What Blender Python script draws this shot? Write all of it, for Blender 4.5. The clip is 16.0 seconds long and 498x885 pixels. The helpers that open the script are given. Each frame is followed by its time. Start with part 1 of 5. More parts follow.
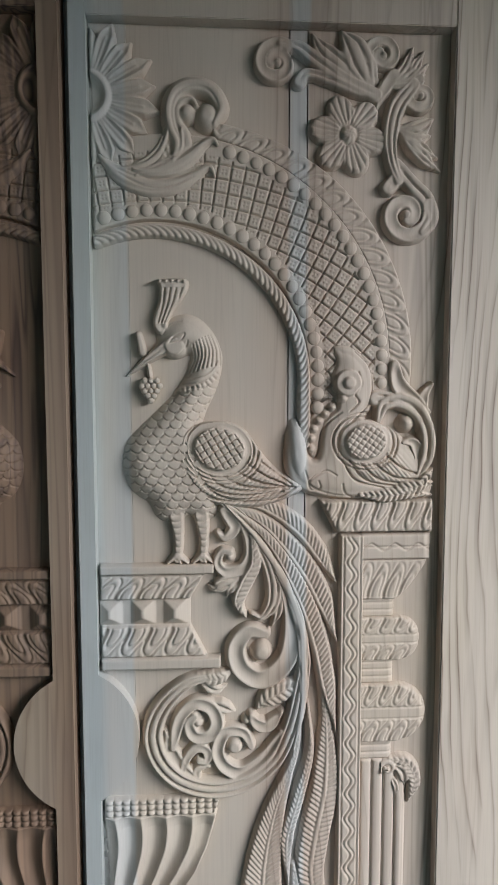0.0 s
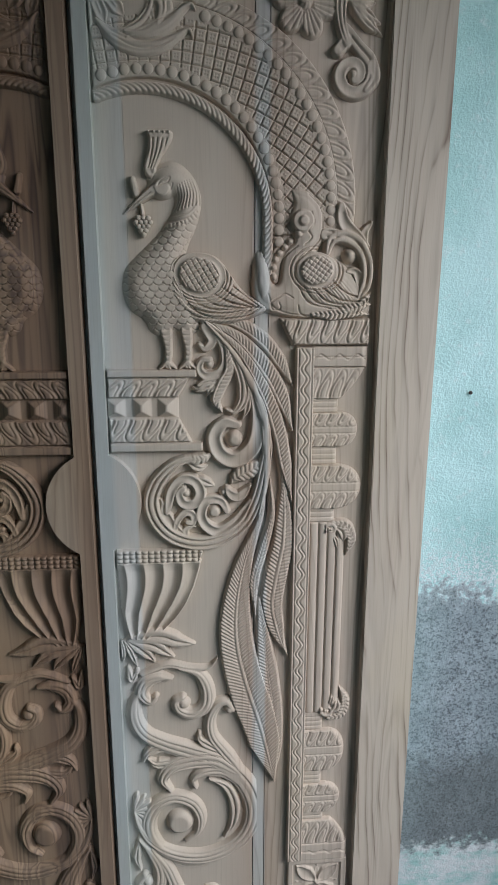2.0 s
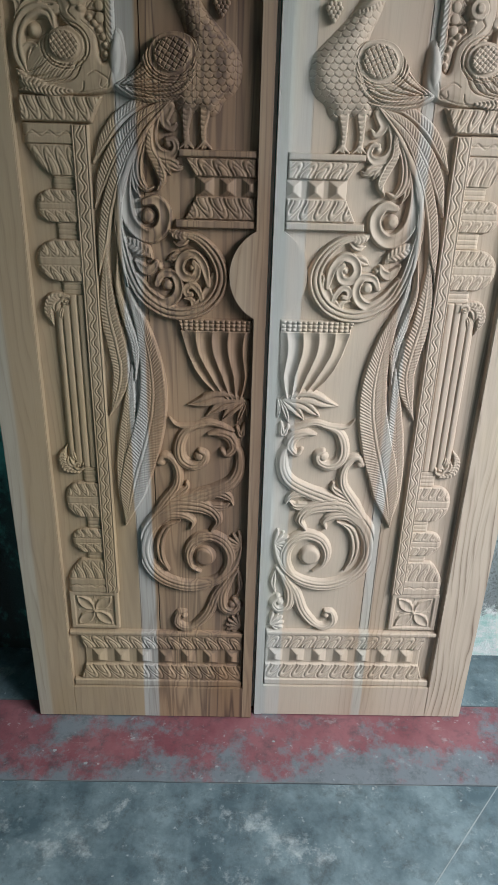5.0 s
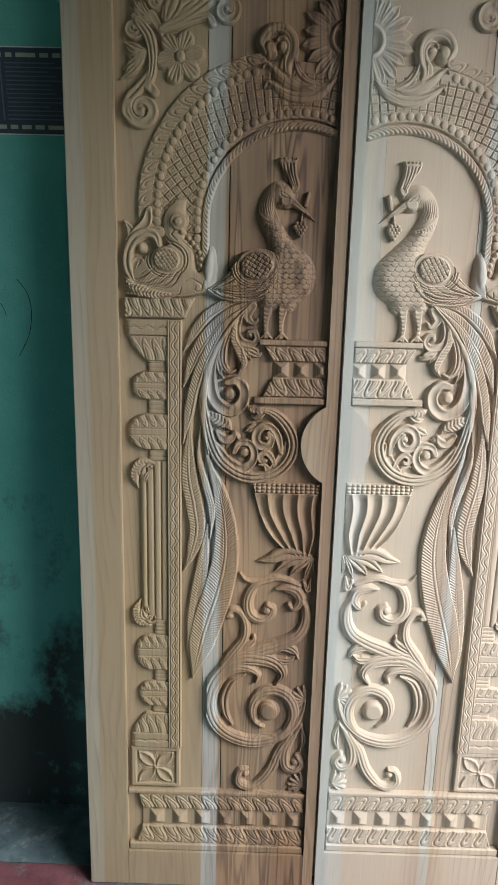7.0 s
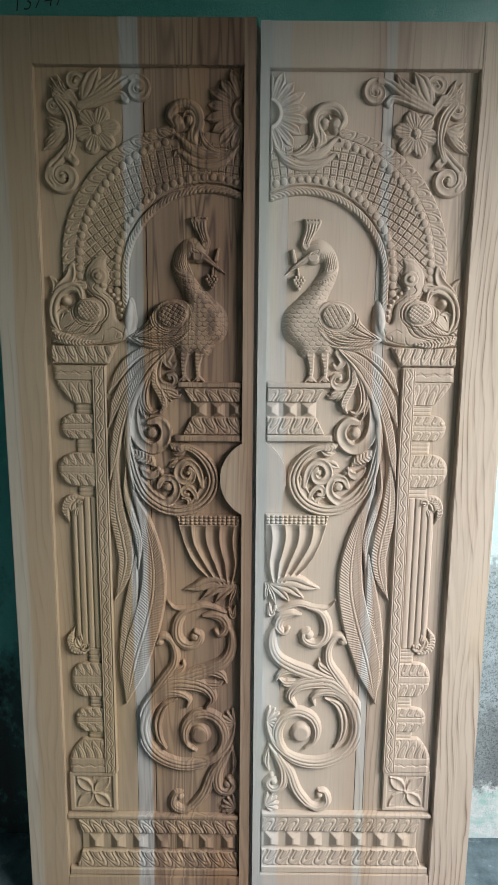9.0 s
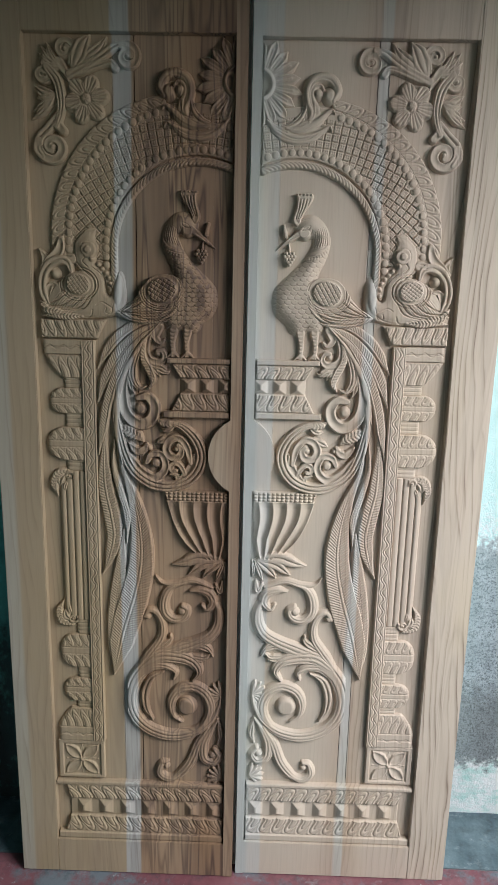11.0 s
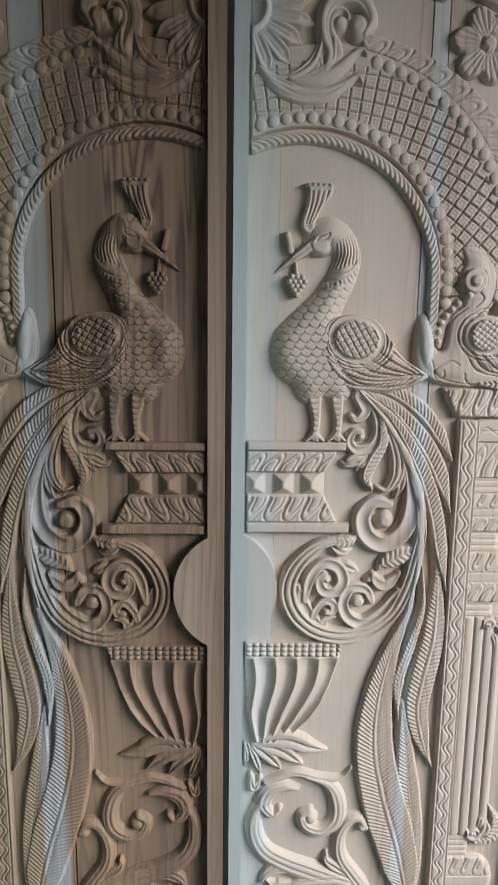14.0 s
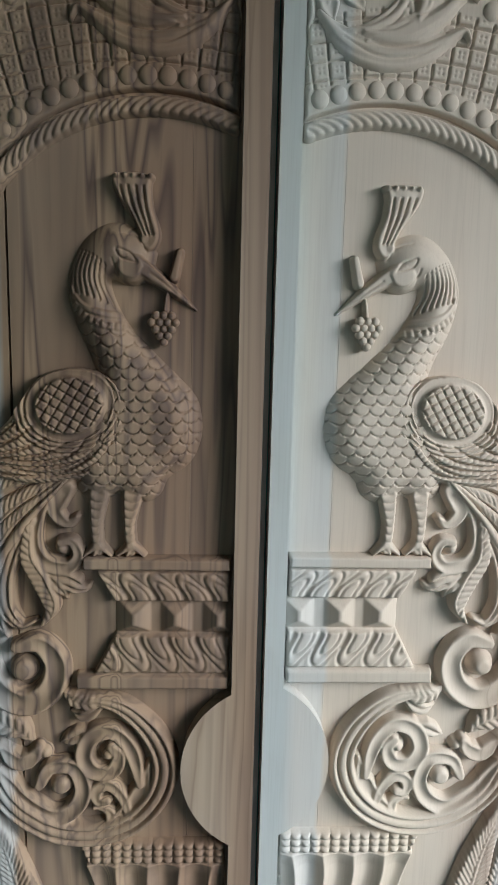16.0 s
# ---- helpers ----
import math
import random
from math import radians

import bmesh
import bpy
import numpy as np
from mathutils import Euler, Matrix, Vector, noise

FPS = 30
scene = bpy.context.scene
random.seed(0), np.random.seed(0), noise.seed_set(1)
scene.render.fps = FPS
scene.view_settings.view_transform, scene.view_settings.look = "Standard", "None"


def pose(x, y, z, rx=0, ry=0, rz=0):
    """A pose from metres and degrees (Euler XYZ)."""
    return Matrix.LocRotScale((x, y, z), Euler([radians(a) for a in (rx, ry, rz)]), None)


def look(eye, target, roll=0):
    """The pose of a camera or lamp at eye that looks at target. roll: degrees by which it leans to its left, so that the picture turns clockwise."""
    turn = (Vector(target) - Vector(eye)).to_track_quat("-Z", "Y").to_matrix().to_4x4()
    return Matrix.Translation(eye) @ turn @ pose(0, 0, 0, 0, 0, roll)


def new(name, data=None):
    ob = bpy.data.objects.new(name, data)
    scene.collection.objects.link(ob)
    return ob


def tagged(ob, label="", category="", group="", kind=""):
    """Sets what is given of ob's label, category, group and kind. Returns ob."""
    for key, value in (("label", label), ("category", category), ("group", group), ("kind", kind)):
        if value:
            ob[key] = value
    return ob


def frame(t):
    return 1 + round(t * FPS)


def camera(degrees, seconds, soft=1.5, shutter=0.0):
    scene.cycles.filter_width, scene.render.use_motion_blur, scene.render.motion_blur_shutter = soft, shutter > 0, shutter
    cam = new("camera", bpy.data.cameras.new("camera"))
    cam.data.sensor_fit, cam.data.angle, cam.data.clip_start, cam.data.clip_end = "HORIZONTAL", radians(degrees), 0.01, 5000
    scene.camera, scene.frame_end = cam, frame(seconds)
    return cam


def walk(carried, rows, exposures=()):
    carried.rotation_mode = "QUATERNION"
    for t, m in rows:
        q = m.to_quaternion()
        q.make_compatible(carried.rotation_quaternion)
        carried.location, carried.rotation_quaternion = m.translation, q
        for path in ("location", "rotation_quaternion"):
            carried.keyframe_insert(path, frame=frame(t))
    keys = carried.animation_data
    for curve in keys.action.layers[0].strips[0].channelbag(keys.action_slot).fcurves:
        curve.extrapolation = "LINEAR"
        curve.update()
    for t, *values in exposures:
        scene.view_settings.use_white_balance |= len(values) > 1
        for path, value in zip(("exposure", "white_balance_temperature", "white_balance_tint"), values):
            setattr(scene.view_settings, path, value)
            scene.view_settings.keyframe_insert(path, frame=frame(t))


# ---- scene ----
cam = camera(43.24, 16.0)
PATH = [
    (0, (0.1680, -0.6195, 1.6302), (0.2265, 0.3643, 1.4608), 0.30),
    (0.5, (0.1660, -0.6816, 1.6095), (0.2330, 0.2925, 1.3933), 0.15),
    (1, (0.1530, -0.7449, 1.5970), (0.2450, 0.2184, 1.3450), 0.58),
    (1.5, (0.1700, -0.7871, 1.5736), (0.2450, 0.1701, 1.2940), 1.10),
    (2, (0.1790, -0.8570, 1.5546), (0.2510, 0.0888, 1.2380), 0.49),
    (2.5, (0.1620, -0.9265, 1.5296), (0.2255, 0.0096, 1.1836), 1.05),
    (3, (0.1430, -0.9859, 1.5046), (0.2065, -0.0669, 1.1156), 0.46),
    (3.5, (0.1270, -1.0431, 1.4815), (0.1860, -0.1404, 1.0553), 0.95),
    (4, (0.0970, -1.0656, 1.4654), (0.1645, -0.1752, 1.0152), 2.01),
    (4.5, (0.0310, -1.0911, 1.4376), (0.0880, -0.2121, 0.9642), 1.05),
    (5, (-0.0510, -1.1202, 1.4261), (-0.0340, -0.2409, 0.9501), 1.81),
    (5.2, (-0.0720, -1.1289, 1.4308), (-0.0835, -0.2480, 0.9576), 1.53),
    (7.3, (-0.1740, -1.1764, 1.5645), (-0.1840, -0.2096, 1.3093), 1.35),
    (7.5, (-0.1570, -1.1754, 1.5875), (-0.1810, -0.2015, 1.3617), 1.28),
    (8, (-0.0840, -1.1968, 1.6185), (-0.1090, -0.2147, 1.4316), 1.97),
    (8.5, (-0.0350, -1.2255, 1.6109), (-0.0375, -0.2456, 1.4118), 0.99),
    (9, (-0.0070, -1.2585, 1.5777), (-0.0095, -0.2921, 1.3209), 0.49),
    (9.2, (0.0000, -1.2685, 1.5675), (-0.0160, -0.3061, 1.2961), 0.72),
    (11.3, (0.0470, -1.2503, 1.5800), (0.0305, -0.2942, 1.2875), 1.31),
    (11.5, (0.0510, -1.1971, 1.5683), (0.0315, -0.2380, 1.2861), 1.20),
    (12, (-0.0040, -1.0929, 1.5782), (0.0315, -0.1297, 1.3118), 0.79),
    (12.5, (-0.0100, -1.0155, 1.5675), (0.0115, -0.0554, 1.2888), 0.41),
    (13, (-0.0020, -0.9025, 1.5746), (0.0185, 0.0673, 1.3312), 0.01),
    (13.5, (0.0170, -0.8137, 1.5789), (0.0275, 0.1571, 1.3394), 0.05),
    (14, (0.0180, -0.7318, 1.5748), (0.0330, 0.2347, 1.3186), 0.78),
    (14.5, (0.0160, -0.6335, 1.5852), (0.0440, 0.3388, 1.3531), 1.25),
    (15, (0.0050, -0.5454, 1.5946), (0.0280, 0.4269, 1.3620), 1.42),
    (15.5, (-0.0240, -0.4819, 1.5971), (0.0105, 0.4895, 1.3620), 1.58),
    (16, (-0.0390, -0.4435, 1.5997), (0.0030, 0.5274, 1.3642), 1.62),
]
EXPOSURES = [(0.0, -0.25, 6050, 10), (1.0, -0.52, 6000, 10), (2.0, -0.66, 6000, 9), (3.0, -0.70, 6000, 9), (4.0, -0.62, 6050, 9), (4.5, -0.32, 6200, 9), (5.0, -0.12, 6400, 9), (7.5, 0.39, 6650, 9),
             (8.0, 0.39, 6650, 9), (9.0, 0.08, 6600, 11), (11.5, -0.10, 6300, 10), (13.0, -0.07, 6150, 10), (15.0, 0.08, 6000, 8), (16.0, 0.20, 6000, 6)]

walk(cam, [(t, look(eye, target, roll)) for t, eye, target, roll in PATH], EXPOSURES)

# ---- world and light ----
world = bpy.data.worlds.new("world")
scene.world = world
world.use_nodes = True
wn = world.node_tree
sky = wn.nodes.new("ShaderNodeTexSky")
sky.sky_type = "NISHITA"
sky.sun_disc = False
sky.sun_elevation = radians(40)
sky.sun_rotation = radians(100)
wn.nodes["Background"].inputs["Strength"].default_value = 0.1
wn.links.new(sky.outputs[0], wn.nodes["Background"].inputs["Color"])


def area_lamp(name, eye, target, width, height, power, color):
    lamp = bpy.data.lights.new(name, "AREA")
    lamp.shape, lamp.size, lamp.size_y = "RECTANGLE", width, height
    lamp.energy, lamp.color = power, color
    ob = new(name, lamp)
    ob.matrix_world = look(eye, target)
    return ob


# daylight through the unseen wide doorway at the side; behind, an added fill lamp
area_lamp("doorway_daylight", (2.06, -1.40, 2.58), (0.50, -0.20, 0.28), 1.65, 1.15, 215, (0.97, 0.985, 1.0))
# weak fill added to lift the shade; no window is known here
area_lamp("added_fill", (-0.2, -3.15, 1.75), (-0.2, 0.0, 0.9), 1.3, 0.9, 1.5, (1.0, 0.98, 0.96))

# ---- materials ----
def node_material(name, rough=0.6):
    m = bpy.data.materials.new(name)
    m.use_nodes = True
    t = m.node_tree
    b = t.nodes["Principled BSDF"]
    b.inputs["Roughness"].default_value = rough
    return m, t, b


def add(t, kind, **values):
    n = t.nodes.new(kind)
    for k, v in values.items():
        if k in n.inputs:
            n.inputs[k].default_value = v
    return n


def mapped(t, scale, source="Object", shift=(0, 0, 0)):
    c = t.nodes.new("ShaderNodeTexCoord")
    m = t.nodes.new("ShaderNodeMapping")
    m.inputs["Scale"].default_value = scale
    m.inputs["Location"].default_value = shift
    t.links.new(c.outputs[source], m.inputs["Vector"])
    return m.outputs["Vector"]


def noise_tex(t, vec, scale, detail=4.0, rough=0.55, distortion=0.0):
    n = t.nodes.new("ShaderNodeTexNoise")
    n.inputs["Scale"].default_value = scale
    n.inputs["Detail"].default_value = detail
    n.inputs["Roughness"].default_value = rough
    n.inputs["Distortion"].default_value = distortion
    t.links.new(vec, n.inputs["Vector"])
    return n.outputs["Fac"]


def ramp(t, fac, stops, interpolation="LINEAR"):
    r = t.nodes.new("ShaderNodeValToRGB")
    e = r.color_ramp.elements
    r.color_ramp.interpolation = interpolation
    while len(e) < len(stops):
        e.new(0.5)
    for el, (p, c) in zip(e, stops):
        el.position = p
        el.color = (*c, 1) if len(c) == 3 else (c[0], c[0], c[0], 1)
    t.links.new(fac, r.inputs["Fac"])
    return r.outputs["Color"]


def mix(t, fac, a, b, blend="MIX"):
    n = t.nodes.new("ShaderNodeMix")
    n.data_type, n.blend_type = "RGBA", blend
    for sock, v in ((n.inputs[0], fac), (n.inputs[6], a), (n.inputs[7], b)):
        if isinstance(v, (int, float)):
            sock.default_value = v
        elif isinstance(v, tuple):
            sock.default_value = (*v, 1)
        else:
            t.links.new(v, sock)
    return n.outputs[2]


def math_node(t, op, a, b=0.0, clamp=False):
    n = t.nodes.new("ShaderNodeMath")
    n.operation, n.use_clamp = op, clamp
    for sock, v in ((n.inputs[0], a), (n.inputs[1], b)):
        if isinstance(v, (int, float)):
            sock.default_value = v
        else:
            t.links.new(v, sock)
    return n.outputs[0]


def bump(t, b, height, strength, distance=0.001):
    n = t.nodes.new("ShaderNodeBump")
    n.inputs["Strength"].default_value = strength
    n.inputs["Distance"].default_value = distance
    t.links.new(height, n.inputs["Height"])
    t.links.new(n.outputs["Normal"], b.inputs["Normal"])


def split_axis(t, axis):
    c = t.nodes.new("ShaderNodeTexCoord")
    s = t.nodes.new("ShaderNodeSeparateXYZ")
    t.links.new(c.outputs["Object"], s.inputs[0])
    return s.outputs[axis]


def wood(name, boards, seed, streaks, figure):
    """Unfinished teak glued up from upright boards; boards: (place across the leaf in metres, colour)."""
    m, t, b = node_material(name, 0.62)
    x = split_axis(t, "X")
    warp = noise_tex(t, mapped(t, (3, 3, 0.9), shift=(seed, 0, 0)), 1.6, 3)
    wav = math_node(t, "ADD", x, math_node(t, "MULTIPLY", math_node(t, "SUBTRACT", warp, 0.5), 0.012))
    pos = math_node(t, "DIVIDE", math_node(t, "ADD", wav, 0.6), 1.2)
    base = ramp(t, pos, [((u + 0.6) / 1.2, c) for u, c in boards])
    # growth rings: long wavering lines, each fading in and ending sharply
    drift = noise_tex(t, mapped(t, (1, 1, 0.16), shift=(seed * 1.7, 0.3, seed)), 5.0, 2.0, 0.5)
    quiver = noise_tex(t, mapped(t, (1, 1, 0.22), shift=(seed * 0.7, 1.3, seed)), 24, 3.0, 0.5)
    g = math_node(t, "ADD", x, math_node(t, "MULTIPLY", math_node(t, "SUBTRACT", drift, 0.5), 0.20))
    g = math_node(t, "ADD", g, math_node(t, "MULTIPLY", math_node(t, "SUBTRACT", quiver, 0.5), 0.016))
    rings = math_node(t, "FRACT", math_node(t, "DIVIDE", g, 0.0142))
    lines = ramp(t, rings, [(0.0, (1,)), (0.07, (0.25,)), (0.18, (0,)), (0.62, (0.05,)), (0.90, (0.45,)), (1.0, (1,))])
    vary = ramp(t, noise_tex(t, mapped(t, (1, 1, 0.10), shift=(seed, 5.0, 0)), 30, 2.0), [(0.40, (0.03,)), (0.60, (1,))])
    lines = math_node(t, "MULTIPLY", lines, vary)
    col = mix(t, math_node(t, "MULTIPLY", lines, ramp(t, pos, [((u + 0.6) / 1.2, (f,)) for u, f in figure])), base, (0.115, 0.062, 0.036))
    # dark heartwood streaks, thin threads and a few broad smoky bands
    vec2 = mapped(t, (1, 1, 0.045), shift=(seed * 3.1, 0, seed * 0.37))
    st = ramp(t, noise_tex(t, vec2, 23, 2.5, 0.45, 0.5), [(0.385, (0,)), (0.425, (1,)), (0.455, (0.2,)), (0.485, (0.10,)), (0.510, (1,)), (0.545, (0.15,)), (0.575, (0.2,)), (0.605, (1,)), (0.65, (0.45,)), (0.72, (0.75,))])
    part_way = ramp(t, noise_tex(t, mapped(t, (1, 1, 0.35), shift=(seed, 0, 7.0)), 3.2, 2.0), [(0.36, (0.35,)), (0.60, (1,))])
    st = math_node(t, "MULTIPLY", st, part_way)
    col = mix(t, math_node(t, "MULTIPLY", st, ramp(t, pos, [((u + 0.6) / 1.2, (f,)) for u, f in streaks])), col, (0.060, 0.034, 0.030))
    # rosy and straw-coloured patches
    hue = noise_tex(t, mapped(t, (1, 1, 0.28), shift=(seed * 2.3, 4, 1)), 7.0, 3.0)
    col = mix(t, ramp(t, hue, [(0.30, (0.55,)), (0.50, (0,)), (0.52, (0,)), (0.72, (0.0,))]), col, (0.97, 0.91, 0.88), "MULTIPLY")
    col = mix(t, ramp(t, hue, [(0.30, (0,)), (0.52, (0,)), (0.72, (0.55,))]), col, (0.98, 0.95, 0.80), "MULTIPLY")
    # pores
    fib = noise_tex(t, mapped(t, (1, 1, 0.02), shift=(seed, 2, 0)), 520, 2)
    col = mix(t, math_node(t, "MULTIPLY", ramp(t, fib, [(0.35, (1,)), (0.5, (0,))]), 0.07), col, (0.17, 0.105, 0.065))
    # dull cloudy tone and dust
    cloud = noise_tex(t, mapped(t, (1, 1, 0.5), shift=(0, seed, 0)), 5.5, 4)
    col = mix(t, math_node(t, "MULTIPLY", ramp(t, cloud, [(0.35, (0,)), (0.7, (1,))]), 0.15), col, (0.50, 0.43, 0.36))
    t.links.new(col, b.inputs["Base Color"])
    t.links.new(ramp(t, cloud, [(0.3, (0.55,)), (0.7, (0.72,))]), b.inputs["Roughness"])
    b.inputs["Specular IOR Level"].default_value = 0.3
    bump(t, b, mix(t, 0.5, fib, rings), 0.12, 0.0006)
    return m


PALE, BLUE, MID, TAN = (0.56, 0.525, 0.475), (0.475, 0.495, 0.475), (0.560, 0.468, 0.376), (0.475, 0.365, 0.285)
STRIP, ASH, DRAB = (0.505, 0.478, 0.440), (0.480, 0.470, 0.440), (0.545, 0.445, 0.358)
wood_right = wood("teak_boards_right", [(-0.6, BLUE), (0.027, BLUE), (0.040, PALE), (0.066, (0.530, 0.505, 0.465)), (0.070, MID), (0.200, MID), (0.2615, TAN), (0.2630, STRIP), (0.2825, STRIP), (0.2845, TAN), (0.330, DRAB),
                                        (0.440, DRAB), (0.458, MID), (0.540, MID), (0.6, PALE)], 3.0,
                  [(0.0, 0.03), (0.235, 0.03), (0.265, 0.15), (0.31, 0.25), (0.33, 0.08), (0.39, 0.08), (0.43, 0.40), (0.456, 0.45), (0.459, 0.16)],
                  [(0.0, 0.07), (0.22, 0.09), (0.25, 0.40), (0.31, 0.45), (0.34, 0.22), (0.44, 0.30), (0.458, 0.80), (0.6, 0.80)])
HEART, RUST, DUN, EDGE = (0.272, 0.168, 0.104), (0.385, 0.258, 0.158), (0.405, 0.308, 0.198), (0.430, 0.385, 0.310)
wood_left = wood("teak_boards_left", [(-0.6, EDGE), (-0.522, EDGE), (-0.515, DUN), (-0.455, DUN), (-0.36, DUN), (-0.281, DUN), (-0.279, ASH), (-0.244, ASH), (-0.241, RUST),
                                      (-0.20, RUST), (-0.14, RUST), (-0.09, HEART), (-0.030, HEART), (-0.020, RUST), (0.6, RUST)], 11.0,
                 [(-0.6, 0.12), (-0.46, 0.12), (-0.38, 0.20), (-0.27, 0.35), (-0.22, 0.85), (0.0, 0.85)],
                 [(-0.6, 0.35), (-0.46, 0.30), (-0.26, 0.30), (0.0, 0.32)])

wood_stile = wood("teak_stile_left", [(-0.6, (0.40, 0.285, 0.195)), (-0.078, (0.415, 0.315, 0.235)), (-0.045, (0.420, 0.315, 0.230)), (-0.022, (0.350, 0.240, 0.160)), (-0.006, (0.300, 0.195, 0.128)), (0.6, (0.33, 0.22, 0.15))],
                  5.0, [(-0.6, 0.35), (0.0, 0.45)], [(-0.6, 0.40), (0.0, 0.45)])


def wall_material():
    m, t, b = node_material("distempered_wall", 0.85)
    z, x = split_axis(t, "Z"), split_axis(t, "X")
    big = noise_tex(t, mapped(t, (1, 1, 1)), 3.0, 6, 0.65)
    fine = noise_tex(t, mapped(t, (1, 1, 1)), 45, 5, 0.7)
    speck = noise_tex(t, mapped(t, (1, 1, 1)), 190, 4, 0.7)
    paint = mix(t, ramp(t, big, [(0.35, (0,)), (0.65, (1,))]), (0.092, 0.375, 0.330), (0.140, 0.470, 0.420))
    # daylight from the right put into the colour: paint paler that way, mottled
    lit_right = math_node(t, "MULTIPLY", math_node(t, "SUBTRACT", x, 0.25), 3.0, True)
    paint = mix(t, math_node(t, "MULTIPLY", lit_right, ramp(t, noise_tex(t, mapped(t, (1, 1, 1), shift=(5, 0, 2)), 2.2, 5, 0.6), [(0.30, (0.35,)), (0.6, (1,))])), paint, (0.68, 0.94, 0.93))
    paint = mix(t, math_node(t, "MULTIPLY", ramp(t, fine, [(0.56, (0,)), (0.70, (1,))]), 0.5), paint, mix(t, lit_right, (0.16, 0.44, 0.40), (0.86, 0.95, 0.95)))
    cement = mix(t, ramp(t, noise_tex(t, mapped(t, (1, 1, 1)), 9, 5, 0.7), [(0.3, (0,)), (0.7, (1,))]), (0.27, 0.32, 0.345), (0.53, 0.59, 0.62))
    cement = mix(t, ramp(t, speck, [(0.48, (0,)), (0.62, (1,))]), cement, (0.13, 0.15, 0.16))
    # ragged damp line
    edge = math_node(t, "ADD", z, math_node(t, "MULTIPLY", math_node(t, "SUBTRACT", big, 0.5), 0.22))
    edge = math_node(t, "ADD", edge, math_node(t, "MULTIPLY", math_node(t, "SUBTRACT", fine, 0.5), 0.22))
    side = math_node(t, "MULTIPLY", math_node(t, "SUBTRACT", x, 0.2), 2.0, True)
    damp = math_node(t, "MULTIPLY", ramp(t, edge, [(0.86, (1,)), (0.89, (0,))]), side)
    peel = math_node(t, "MULTIPLY", ramp(t, edge, [(0.84, (0,)), (0.90, (1,)), (1.0, (0.0,))]), side)
    col = mix(t, damp, paint, cement)
    col = mix(t, math_node(t, "MULTIPLY", peel, ramp(t, speck, [(0.46, (0,)), (0.52, (1,))])), col, (0.84, 0.90, 0.91))
    # darker wet band and the white lime near the floor
    wet = math_node(t, "MULTIPLY", ramp(t, edge, [(0.40, (1,)), (0.47, (0,))]), side)
    col = mix(t, math_node(t, "MULTIPLY", wet, 0.55), col, (0.13, 0.14, 0.13))
    low = math_node(t, "MULTIPLY", ramp(t, edge, [(0.16, (1,)), (0.20, (0,))]), side)
    lime = mix(t, ramp(t, noise_tex(t, mapped(t, (1, 1, 1.6), shift=(1, 0, 4)), 14, 7, 0.75), [(0.45, (0,)), (0.66, (1,))]), (0.86, 0.89, 0.88), (0.42, 0.70, 0.64))
    col = mix(t, low, col, lime)
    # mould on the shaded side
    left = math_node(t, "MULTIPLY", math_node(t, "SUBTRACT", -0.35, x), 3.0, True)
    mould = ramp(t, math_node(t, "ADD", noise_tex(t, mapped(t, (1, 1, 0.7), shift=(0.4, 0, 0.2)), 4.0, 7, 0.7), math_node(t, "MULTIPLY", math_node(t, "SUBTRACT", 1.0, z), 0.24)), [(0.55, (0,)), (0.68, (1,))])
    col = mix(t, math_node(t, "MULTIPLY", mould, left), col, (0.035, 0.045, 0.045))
    t.links.new(col, b.inputs["Base Color"])
    rough = noise_tex(t, mapped(t, (1, 1, 1), shift=(2, 0, 9)), 42, 6, 0.72)
    lumps = mix(t, math_node(t, "ADD", math_node(t, "MULTIPLY", damp, 0.75), 0.06), mix(t, 0.5, fine, speck), rough)
    bump(t, b, lumps, 0.85, 0.007)
    return m


RED0, RED1 = -0.190, 0.036   # the red border of the floor


